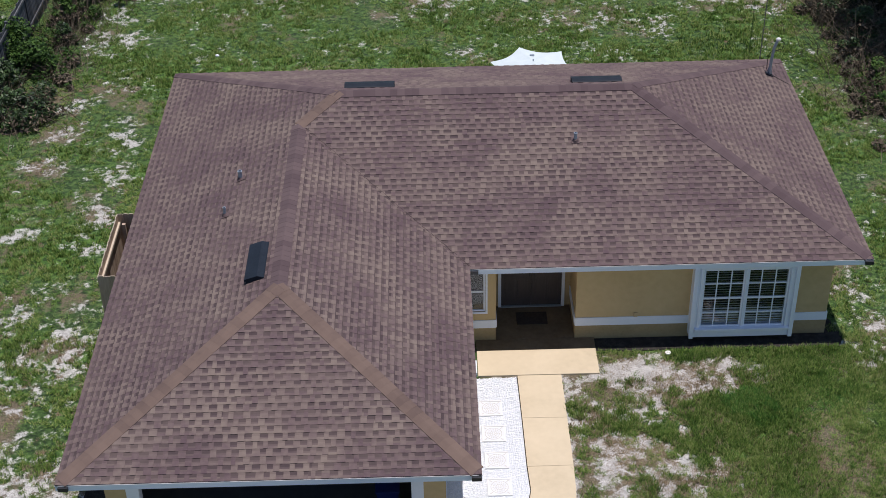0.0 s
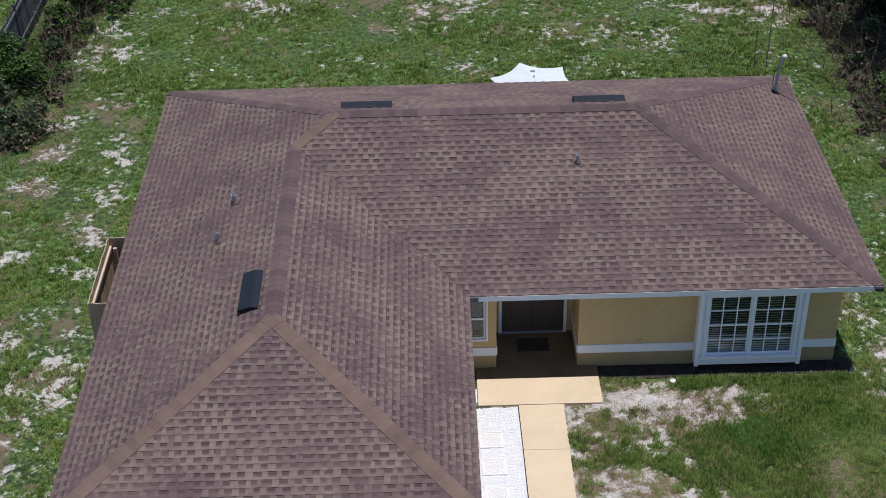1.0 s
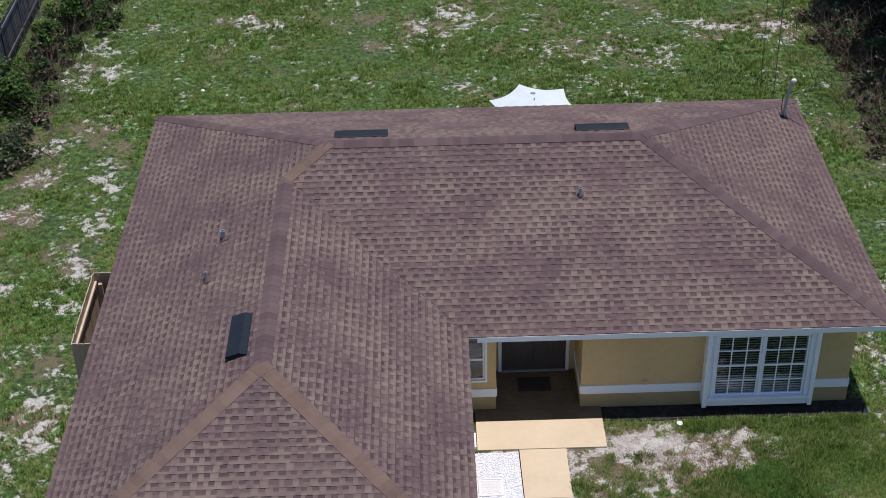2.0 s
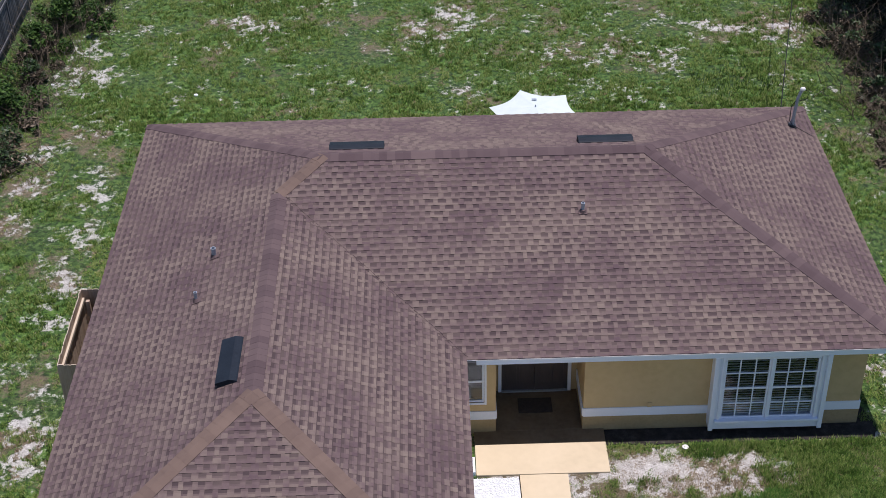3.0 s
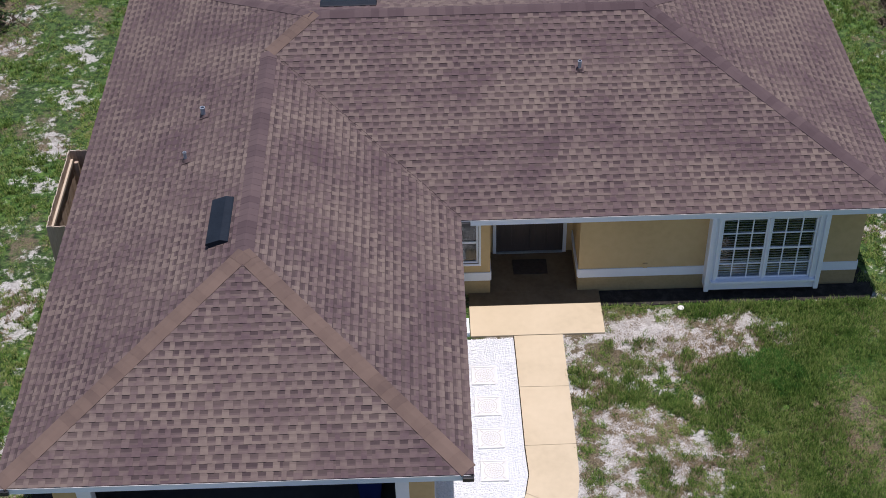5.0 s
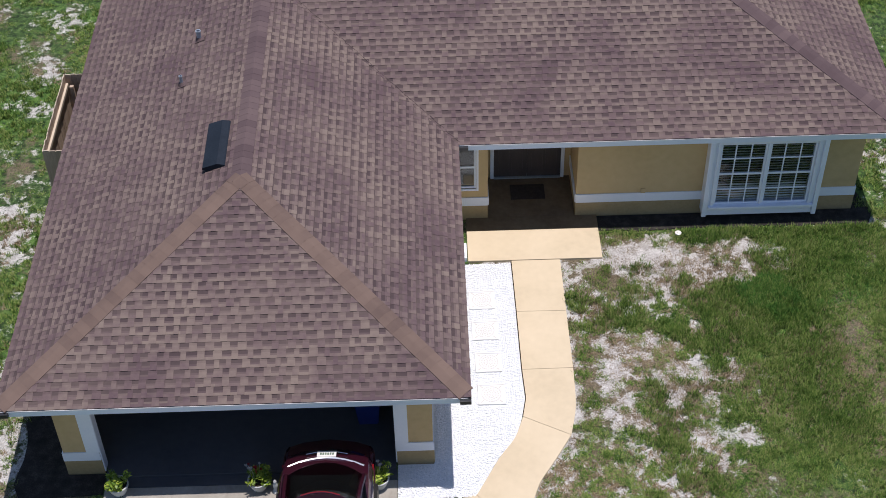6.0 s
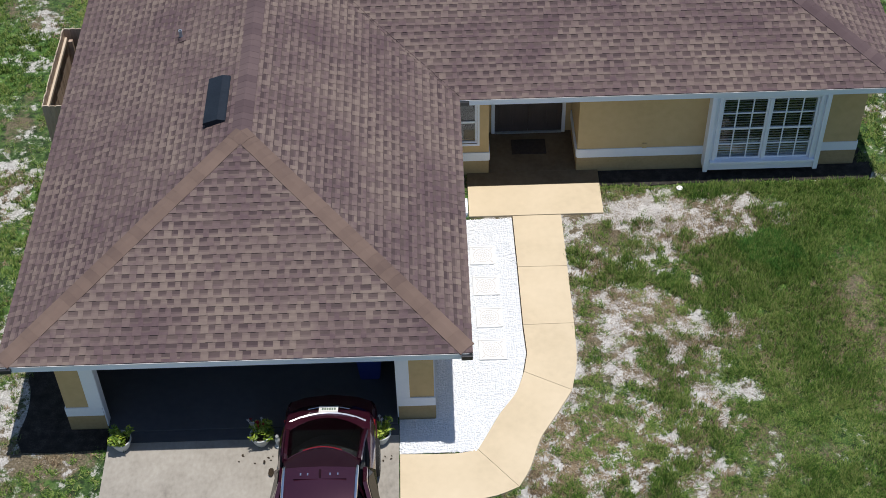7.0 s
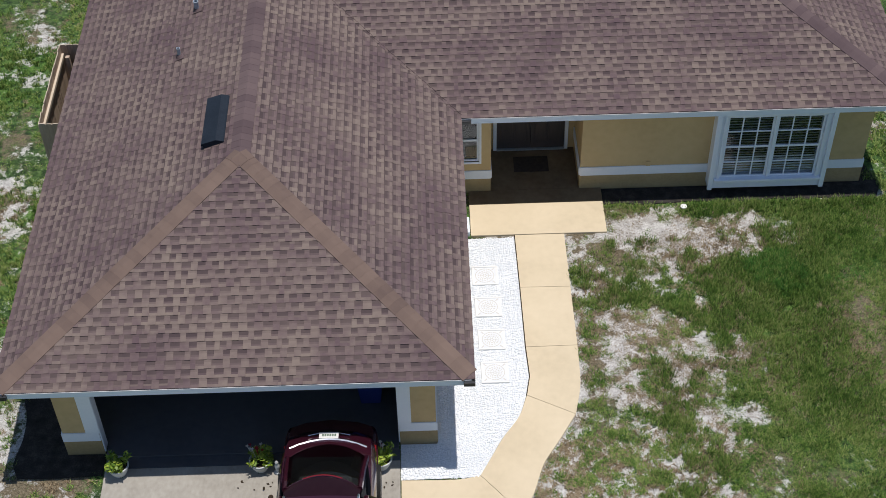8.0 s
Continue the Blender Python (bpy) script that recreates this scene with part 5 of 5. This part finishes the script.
def build_shade_tree(x, y, seed, crown):
    t = thing("tree", (x, y, 0), "unseen tree with a dense dark crown added for its shade", "tree", "trees behind the lot")
    rr = random.Random(seed)
    bm = bmesh.new()
    tube(bm, [(0, 0, -0.1), (0.1, 0.05, 1.6), (0.05, 0.2, 3.4), (0.2, 0.3, 5.2)], 0.22, 9, 0.10)
    for _ in range(9):
        a, z = rr.uniform(0, 6.28), rr.uniform(2.6, 4.8)
        ln = rr.uniform(1.2, 2.4)
        tube(bm, [(0.1, 0.15, z), (0.1 + math.cos(a) * ln * 0.5, 0.15 + math.sin(a) * ln * 0.5, z + 0.6), (math.cos(a) * ln, math.sin(a) * ln, z + 1.4)], 0.07, 6, 0.02)
    part("trunk", bm, M_bark, t, "", True)
    lumps = []
    for _ in range(60):
        a, q = rr.uniform(0, 6.28), math.sqrt(rr.random())
        s = rr.uniform(0.6, 1.0)
        lumps.append((crown * q * math.cos(a), crown * q * math.sin(a), rr.uniform(4.8, 7.6 - 1.5 * q), s, s, s * 0.7))
    leaf_cloud("crown", lumps, 26000, 0.13, M_leafdark, t, seed + 1)


# crowns out of view, added to throw shade on the lot corner
build_shade_tree(17.3, 20.4, 41, 3.1)
build_shade_tree(17.2, 16.2, 57, 2.7)


def build_umbrella():
    u = thing("patio_umbrella", (2.36, 11.85, 0), "open white canvas patio umbrella behind the house", "umbrella")
    n, rad, zt, ze = 6, 1.36, 1.84, 1.66
    rings = []
    bm = bmesh.new()
    segs = 10
    top = bm.verts.new((0, 0, zt))
    prev = None
    levels = [0.12, 0.35, 0.6, 0.8, 1.0]
    for t in levels:
        ring = []
        for k in range(n):
            a0, a1 = 2 * math.pi * (k + 0.75) / n, 2 * math.pi * (k + 1.75) / n
            p, q = Vector((math.cos(a0), math.sin(a0), 0)), Vector((math.cos(a1), math.sin(a1), 0))
            for s in range(segs):
                f = s / segs
                c = p.lerp(q, f)
                dip = 4 * f * (1 - f)
                c *= rad * t * (1 - 0.10 * dip * t)
                c.z = zt + (ze - zt) * t - 0.05 * dip * t
                ring.append(bm.verts.new(c))
        m = len(ring)
        for i in range(m):
            if prev is None:
                bm.faces.new((top, ring[i], ring[(i + 1) % m]))
            else:
                bm.faces.new((prev[i], ring[i], ring[(i + 1) % m], prev[(i + 1) % m]))
        prev = ring
    part("canopy", bm, M_fabric, u, "white canvas canopy with scalloped edge", True)
    bm = bmesh.new()
    tube(bm, [(0, 0, 0.0), (0, 0, zt + 0.06)], 0.022, 10)
    part("pole", bm, M_lead, u)
    bm = bmesh.new()
    lathe(bm, [(0.26, 0.0), (0.26, 0.05), (0.06, 0.10), (0.04, 0.25)], 18)
    part("base", bm, M_black, u, "", True)
    for k in range(n):
        a = 2 * math.pi * (k + 0.75) / n
        bm = bmesh.new()
        tube(bm, [(0, 0, zt - 0.03), (math.cos(a) * rad * 0.97, math.sin(a) * rad * 0.97, ze - 0.025)], 0.008, 5)
        part("rib", bm, M_lead, u)
    bm = bmesh.new()
    box(bm, -0.07, 0.07, 0.50, 0.58, 1.765, 1.785)
    part("vent_flap", bm, M_lead, u)


build_umbrella()


def planter(x, y, seed, flowers):
    t = thing("flower_pot", (x, y, 0.02), "pale round planter with yellow-green foliage" + (" and red and white flowers" if flowers else ""), "plant pot",
              "pots along the carport edge")
    bm = bmesh.new()
    lathe(bm, [(0.12, 0.0), (0.165, 0.10), (0.185, 0.20), (0.205, 0.22), (0.205, 0.255), (0.18, 0.255), (0.17, 0.19)], 24)
    part("pot", bm, M_pot, t, "", True)
    bm = bmesh.new()
    lathe(bm, [(0.05, 0.19), (0.172, 0.20), (0.172, 0.22), (0.05, 0.225)], 18)
    part("soil", bm, M_soil, t)
    rr = random.Random(seed)
    lumps = [(rr.uniform(-0.17, 0.17), rr.uniform(-0.14, 0.17), rr.uniform(0.27, 0.42), 0.09, 0.09, 0.065) for _ in range(14)]
    leaf_cloud("foliage", lumps, 420, 0.045, M_potleaf, t, seed)
    stems("stem", (0, 0), 14, 0.36, 0.15, M_leaf, t, seed + 5, 0.006)
    if flowers:
        for mat, nm, off in ((M_red, "red_flower", -0.11), (M_whiteflower, "white_flower", -0.15)):
            for k in range(6):
                bm = bmesh.new()
                c = Vector((off + rr.uniform(-0.07, 0.2), rr.uniform(0.02, 0.2), rr.uniform(0.38, 0.56)))
                for p in range(5):
                    a = 2 * math.pi * p / 5
                    q = [c, c + 0.022 * Vector((math.cos(a - 0.5), math.sin(a - 0.5), 0.25)), c + 0.036 * Vector((math.cos(a), math.sin(a), 0.3)),
                         c + 0.022 * Vector((math.cos(a + 0.5), math.sin(a + 0.5), 0.25))]
                    bm.faces.new([bm.verts.new(v) for v in q])
                tube(bm, [(c.x * 0.5, c.y * 0.5, 0.22), tuple(c)], 0.004, 4, cap=False)
                part(nm, bm, mat, t)


planter(-6.60, -6.95, 21, False)
planter(-3.98, -6.94, 22, True)
planter(-1.74, -6.98, 23, True)


def build_car():
    car = thing("parked_car", (-2.67, -8.93, 0.02), "maroon sport utility car with two side doors ajar", "car", rz=-1.0)
    car.scale = (1.0, 1.0, 1.06)

    def loft(sections, closed_ends=True):
        bm = bmesh.new()
        rows = [[bm.verts.new(p) for p in s] for s in sections]
        m = len(rows[0])
        for a, b in zip(rows, rows[1:]):
            for i in range(m):
                j = (i + 1) % m
                bm.faces.new((a[i], a[j], b[j], b[i]))
        if closed_ends:
            bm.faces.new(rows[0][::-1]), bm.faces.new(rows[-1])
        return bm

    def ring(y, w, zb, zt, crown=0.03, bow=0.0):
        half = [(0.0, zb), (0.70 * w, zb), (0.94 * w, zb + 0.07), (1.0 * w, zb + 0.24), (1.0 * w, (zb + zt) / 2 + 0.08), (0.965 * w, zt - 0.10), (0.90 * w, zt - 0.02),
                (0.60 * w, zt + crown * 0.7), (0.0, zt + crown)]
        pts = [(x, y - bow * (x / w) ** 2, z) for x, z in half] + [(-x, y - bow * (x / w) ** 2, z) for x, z in half[-2:0:-1]]
        return pts
    secs = [ring(-2.42, 0.62, 0.35, 0.62, 0.02, -0.10), ring(-2.32, 0.78, 0.28, 0.80, 0.03, -0.10), ring(-2.0, 0.84, 0.24, 0.93, 0.05), ring(-1.35, 0.865, 0.22, 1.0, 0.05),
            ring(-0.5, 0.87, 0.22, 1.02), ring(0.5, 0.87, 0.22, 1.05), ring(1.2, 0.87, 0.23, 1.08), ring(1.56, 0.86, 0.26, 1.085, 0.02, 0.24), ring(1.80, 0.845, 0.30, 1.01, 0.01, 0.20),
            ring(2.00, 0.83, 0.34, 0.925, 0.01, 0.20), ring(2.14, 0.80, 0.42, 0.85, 0.01, 0.18), ring(2.22, 0.76, 0.46, 0.76, 0.0, 0.18)]
    part("body", loft(secs), M_paint, car, "glossy maroon body", True)
    # rear bumper, a step below the hatch
    b = [ring(1.60, 0.865, 0.30, 0.60, 0.0, 0.06), ring(2.36, 0.845, 0.30, 0.71, 0.0, 0.18), ring(2.50, 0.81, 0.36, 0.68, 0.0, 0.18), ring(2.53, 0.76, 0.42, 0.60, 0.0, 0.18)]
    part("bumper", loft(b), M_paint, car, "", True)
    # cabin: dark glass shell, then roof, pillars and spoiler
    def cab(y, w, z, bow=0.0, n=9):
        return [(w * (2 * k / (n - 1) - 1), y - bow * (2 * k / (n - 1) - 1) ** 2, z - 0.03 * (2 * k / (n - 1) - 1) ** 2 * (z > 1.3)) for k in range(n)]
    low_r, high_r = cab(1.62, 0.70, 1.10, 0.30), cab(0.56, 0.64, 1.555, 0.22)
    low_f, high_f = cab(-1.55, 0.76, 1.03, -0.28), cab(-0.70, 0.60, 1.60, -0.12)
    mid_r = [tuple((Vector(p) * 0.45 + Vector(q) * 0.55) + Vector((0, 0.035, 0.04))) for p, q in zip(low_r, high_r)]
    bm = bmesh.new()
    outer = [[bm.verts.new(p) for p in r] for r in (low_r, mid_r, high_r)]
    inner = [[bm.verts.new((p[0] * 0.995, p[1] - 0.004, p[2] - 0.005)) for p in r] for r in (low_r, mid_r, high_r)]
    for rows in (outer, inner):
        for a, c in zip(rows, rows[1:]):
            for i in range(8):
                bm.faces.new((c[i], c[i + 1], a[i + 1], a[i]))
    for k in (0, 2):
        for i in range(8):
            bm.faces.new((outer[k][i], outer[k][i + 1], inner[k][i + 1], inner[k][i]))
    for i in (0, 8):
        for k in (0, 1):
            bm.faces.new((outer[k][i], outer[k + 1][i], inner[k + 1][i], inner[k][i]))
    rw = part("rear_window", bm, M_tint, car, "dark tinted rear window", True)
    rw.visible_shadow = False
    part("cargo_cover", bevelled(-0.46, 0.46, 0.42, 0.86, 1.16, 1.20, width=0.01), M_cargo, car, "grey cargo cover under the rear window")
    part("cargo_floor", bevelled(-0.60, 0.60, 0.0, 1.30, 1.13, 1.145, width=0.005), M_dark, car)
    bm = bmesh.new()
    rows = [[bm.verts.new(p) for p in r] for r in (low_f, high_f)]
    for i in range(8):
        bm.faces.new((rows[0][i], rows[0][i + 1], rows[1][i + 1], rows[1][i]))
    part("windscreen", bm, M_glass, car, "", True)
    for s, k in ((-1, 0), (1, 8)):
        bm = bmesh.new()
        q = [low_f[k], (s * 0.80, -0.3, 1.05), (s * 0.79, 0.7, 1.08), low_r[k], mid_r[k], high_r[k], (s * 0.62, -0.2, 1.585), high_f[k]]
        bm.faces.new([bm.verts.new(p) for p in q])
        part("side_window", bm, M_glass, car)
        for p0, p1, w in ((low_r[k], high_r[k], 0.05), (low_f[k], high_f[k], 0.035), ((s * 0.805, -0.25, 1.05), (s * 0.625, -0.2, 1.59), 0.03)):
            bm = bmesh.new()
            mid = Vector(p0).lerp(Vector(p1), 0.5) + (Vector((0, 0.045, 0.045)) if p0 == low_r[k] else Vector((0, 0, 0)))
            tube(bm, [p0, mid, p1], w, 6)
            part("pillar", bm, M_paint, car, "", True)
    roof = []
    for t, w, z in ((-0.74, 0.60, 1.595), (-0.5, 0.62, 1.63), (-0.1, 0.635, 1.645), (0.12, 0.635, 1.64)):
        row = [(w * u, t, z + 0.015 - 0.045 * u * u) for u in (-1, -0.8, -0.5, 0, 0.5, 0.8, 1)]
        roof.append(row + [(x, y, z2 - 0.045) for x, y, z2 in row[::-1]])
    part("roof_panel", loft(roof), M_paint, car, "", True)
    bm = bmesh.new()
    box(bm, -0.45, 0.45, -0.14, -0.125, 1.64, 1.664)
    part("roof_seam", bm, M_paint, car)
    sp = []
    for t, w, z, bw in ((0.13, 0.635, 1.635, 0.0), (0.36, 0.65, 1.615, 0.12), (0.57, 0.65, 1.575, 0.22)):
        row = [(w * u, t - bw * u * u, z - 0.055 * u * u) for u in (-1, -0.8, -0.5, 0, 0.5, 0.8, 1)]
        sp.append(row + [(x, y - 0.01, z2 - 0.03) for x, y, z2 in row[::-1]])
    part("spoiler", loft(sp), M_glossblack, car, "dark gloss spoiler over the rear window", True)
    bm = bmesh.new()
    tube(bm, [(0.62 * u, 0.585 - 0.22 * u * u, 1.57 - 0.053 * u * u) for u in (-1, -0.8, -0.6, -0.4, -0.2, 0, 0.2, 0.4, 0.6, 0.8, 1)], 0.014, 6)
    part("spoiler_edge", bm, M_paint, car, "", True)
    bm = bmesh.new()
    tube(bm, [(0.34 * u, 0.592 - 0.065 * u * u, 1.578 - 0.015 * u * u) for u in (-1, -0.6, -0.3, 0, 0.3, 0.6, 1)], 0.013, 6)
    part("brake_light", bm, M_redlens, car, "thin red high brake light")
    for s in (-1, 1):
        bm = bmesh.new()
        tube(bm, [(s * 0.625, 0.15, 1.61), (s * 0.625, 0.08, 1.65), (s * 0.615, -0.55, 1.655), (s * 0.605, -0.64, 1.615)], 0.027, 8)
        part("roof_rail", bm, M_chrome, car, "bright metal roof rail", True)
        bm = bmesh.new()
        for y0, y1, z0, z1 in ((1.82, 2.06, 0.82, 0.97),):
            box(bm, min(s * 0.66, s * 0.835), max(s * 0.66, s * 0.835), y0 - 0.16, y1 - 0.15, z0 - 0.19, z1 - 0.22)
        bmesh.ops.bevel(bm, geom=bm.edges[:], offset=0.03, segments=2, affect="EDGES")
        part("tail_light", bm, M_redlens, car, "red tail light", True)
        bm = bmesh.new()
        box(bm, min(s * 0.55, s * 0.82), max(s * 0.55, s * 0.82), -2.32, -2.12, 0.70, 0.84)
        bmesh.ops.bevel(bm, geom=bm.edges[:], offset=0.03, segments=2, affect="EDGES")
        part("headlight", bm, M_chrome, car, "", True)
        part("mirror", bevelled(min(s * 0.92, s * 1.08), max(s * 0.92, s * 1.08), -1.12, -1.0, 1.02, 1.16, width=0.03), M_paint, car)
        # side door standing ajar
        hinge = pose(s * 0.865, 0.50, 0, 0, 0, s * (13 if s > 0 else 7))

        def inward(z):
            return 0.21 * max(0, z - 1.0) / 0.5
        prof = [(0.0, 0.32), (-1.0, 0.32), (-1.02, 1.02), (-0.95, 1.48), (-0.55, 1.50), (-0.10, 1.30), (0.0, 1.04)]
        bm = bmesh.new()
        inn = [bm.verts.new((-s * 0.07 - s * inward(z), y, z)) for y, z in prof]
        out = [bm.verts.new((s * (0.05 if z < 1.1 else 0.0) - s * inward(z), y, z)) for y, z in prof]
        bm.faces.new(inn), bm.faces.new(out[::-1])
        n = len(prof)
        for i in range(n):
            bm.faces.new((inn[i], inn[(i + 1) % n], out[(i + 1) % n], out[i]))
        bmesh.ops.transform(bm, matrix=hinge, verts=bm.verts[:])
        door = part("side_door", bm, M_paint, car, "maroon side door standing ajar")
        bm = bmesh.new()
        q = [(-0.06, 1.07), (-0.96, 1.06), (-0.90, 1.43), (-0.55, 1.45), (-0.14, 1.27)]
        lay = [[bm.verts.new((s * off - s * inward(z), y, z)) for y, z in q] for off in (0.008, -0.078)]
        bm.faces.new(lay[0]), bm.faces.new(lay[1][::-1])
        for i in range(5):
            bm.faces.new((lay[0][i], lay[0][(i + 1) % 5], lay[1][(i + 1) % 5], lay[1][i]))
        bmesh.ops.transform(bm, matrix=hinge, verts=bm.verts[:])
        part("door_window", bm, M_glass, door)
        part("door_lining", bevelled(min(-s * 0.072, -s * 0.10), max(-s * 0.072, -s * 0.10), -0.96, -0.05, 0.40, 0.82, width=0.01, m=hinge), M_tanleather, door, "beige door lining")
        for y in (-1.45, 1.30):
            bm = bmesh.new()
            lathe(bm, [(0.20, -0.11), (0.32, -0.11), (0.345, -0.08), (0.345, 0.08), (0.32, 0.11), (0.20, 0.11)], 28)
            bmesh.ops.transform(bm, matrix=Matrix.Translation((s * 0.80, y, 0.345)) @ Euler((0, math.pi / 2, 0)).to_matrix().to_4x4(), verts=bm.verts[:])
            wheel = part("wheel", bm, M_rubber, car, "", True)
            bm = bmesh.new()
            lathe(bm, [(0.03, 0.02), (0.215, 0.02), (0.225, 0.112), (0.205, 0.112), (0.19, 0.06), (0.03, 0.06)], 24)
            for k in range(5):
                box(bm, 0.02, 0.20, -0.025, 0.025, 0.06, 0.095, pose(0, 0, 0, 0, 0, 72 * k))
            bmesh.ops.transform(bm, matrix=Matrix.Translation((s * 0.80, y, 0.345)) @ Euler((0, s * math.pi / 2, 0)).to_matrix().to_4x4(), verts=bm.verts[:])
            part("rim", bm, M_alloy, wheel)
    # antenna fin, chrome strip, badge and plate
    bm = bmesh.new()
    fin = [(-0.03, 0.0), (0.14, 0.0), (0.12, 0.055), (0.06, 0.045)]
    lay = [[bm.verts.new((x, -0.10 + y, 1.655 + z)) for y, z in fin] for x in (-0.018, 0.018)]
    bm.faces.new(lay[0]), bm.faces.new(lay[1][::-1])
    for i in range(4):
        bm.faces.new((lay[0][i], lay[0][(i + 1) % 4], lay[1][(i + 1) % 4], lay[1][i]))
    for x in (-0.33, -0.21, 0.17, 0.30):
        clip_bm = bmesh.new()
        box(clip_bm, x - 0.012, x + 0.012, -0.07, -0.02, 1.652, 1.668)
        part("roof_clip", clip_bm, M_chrome, car)
    part("antenna_fin", bm, M_glossblack, car, "small dark shark-fin antenna")
    bm = bmesh.new()
    tube(bm, [(0.69 * u, 1.78 - 0.17 * u * u, 1.025 - 0.03 * u * u) for u in (-1, -0.75, -0.5, -0.25, 0, 0.25, 0.5, 0.75, 1)], 0.034, 8)
    part("chrome_strip", bm, M_chrome, car, "chrome strip over the plate", True)
    part("badge", bevelled(-0.08, 0.08, 1.77, 1.83, 0.995, 1.05, width=0.01), M_chrome, car, "plain chrome badge")
    tilt = pose(0, 1.865, 1.035, 74)
    plate = part("number_plate", bevelled(-0.175, 0.175, -0.004, 0.006, -0.088, 0.088, width=0.003, m=tilt), M_plate, car, "white number plate")
    for k in range(6):
        bm = bmesh.new()
        x = -0.12 + k * 0.044
        box(bm, x, x + 0.03, 0.0065, 0.009, -0.03, 0.035, tilt)
        part("bar", bm, M_bars, plate)
    bm = bmesh.new()
    tube(bm, [(0.38 * u, 1.965 - 0.06 * u * u, 0.985) for u in (-1, -0.5, 0, 0.5, 1)], 0.010, 6)
    part("bumper_trim", bm, M_chrome, car)
    return car


build_car()


def build_small():
    mat = part("doormat", bevelled(1.20, 1.98, 0.92, 1.42, 0.041, 0.058, width=0.004), M_mat)
    tagged(mat, "dark fibre doormat on the porch floor", "doormat")
    bm = bmesh.new()
    lathe(bm, [(0.06, -0.03), (0.06, 0.035), (0.072, 0.035), (0.072, 0.055), (0.045, 0.062), (0.02, 0.072)], 24, (4.83, -0.35, 0))
    cap = part("cleanout_cap", bm, M_pvc, None, "", True)
    tagged(cap, "round white plastic cleanout cap in the lawn", "pipe cap")
    down = part("splash_block", bevelled(0.04, 0.13, -1.02, -0.55, -0.02, 0.12, width=0.01), M_white)
    tagged(down, "white strip of trim beside the stoop", "trim")
    # recycling bin inside the carport
    b = thing("recycling_bin", (-1.95, -5.35, 0.05), "blue plastic recycling bin in the dim carport", "bin")
    bm = bmesh.new()
    vs = []
    for z, a in ((0.0, 0.19), (0.62, 0.24)):
        vs.append([bm.verts.new((sx * a, sy * a, z)) for sx, sy in ((-1, -1), (1, -1), (1, 1), (-1, 1))])
    for i in range(4):
        bm.faces.new((vs[0][i], vs[0][(i + 1) % 4], vs[1][(i + 1) % 4], vs[1][i]))
    bm.faces.new(vs[0][::-1]), bm.faces.new(vs[1])
    bmesh.ops.bevel(bm, geom=bm.edges[:], offset=0.02, segments=2, affect="EDGES")
    part("tub", bm, M_blue, b)
    part("lid", bevelled(-0.26, 0.26, -0.26, 0.26, 0.622, 0.66, width=0.012), M_blue, b)
    g = thing("garden_ornament", (-3.66, -7.05, 0.02), "small pale garden ornament beside a flower pot", "ornament")
    bm = bmesh.new()
    lathe(bm, [(0.06, 0.0), (0.07, 0.03), (0.03, 0.06), (0.045, 0.16), (0.05, 0.22), (0.02, 0.27), (0.035, 0.31), (0.012, 0.35)], 14)
    part("body", bm, M_pot, g, "", True)
    # two dark curled shapes on the concrete left of the car
    for x, y, s in ((-3.76, -7.66, 0.10), (-3.90, -7.42, 0.04)):
        lf = thing("fallen_leaf", (x, y, 0.02), "dark curled shape on the driveway", "leaf")
        bm = bmesh.new()
        ring = [bm.verts.new((s * math.cos(a) * 0.55, s * math.sin(a), 0.012 + 0.03 * abs(math.sin(2 * a)))) for a in [k * math.pi / 5 for k in range(10)]]
        c = bm.verts.new((0, 0, 0.004))
        for i in range(10):
            bm.faces.new((c, ring[i], ring[(i + 1) % 10]))
        part("blade", bm, M_soil, lf)
    lf = random.Random(21)
    bits = [(-1.75 + lf.uniform(-0.35, 0.35), -7.32 + lf.uniform(-0.16, 0.08)) for k in range(9)] + [(-4.1 + lf.uniform(-0.3, 0.35), -7.30 + lf.uniform(-0.16, 0.08)) for k in range(7)]
    for x, y in bits:
        o = thing("fallen_leaf", (x, y, 0.02), "small dry leaf dropped beside a flower pot", "leaf", "dry leaves by the pots", rz=lf.uniform(0, 360))
        a = lf.uniform(0.018, 0.038)
        bm = bmesh.new()
        vs = [bm.verts.new(c) for c in ((-a, 0, 0.006), (0, -a * 0.6, 0.012), (a, 0, 0.004), (0, a * 0.6, 0.014))]
        bm.faces.new(vs)
        part("blade", bm, M_soil, o)
    for x, y, s in ((-12.85, 17.3, 0.06), (-8.1, 16.35, 0.075)):
        bm = bmesh.new()
        bmesh.ops.create_icosphere(bm, subdivisions=2, radius=s)
        for v in bm.verts:
            v.co *= 1 + 0.18 * noise.noise(v.co * 9)
        bmesh.ops.scale(bm, vec=(1, 0.8, 0.6), verts=bm.verts[:])
        bmesh.ops.translate(bm, vec=(x, y, s * 0.35), verts=bm.verts[:])
        st = part("stone", bm, M_stone, None, "", True)
        tagged(st, "pale loose stone lying in the grass", "stone")


build_small()
build_roof()
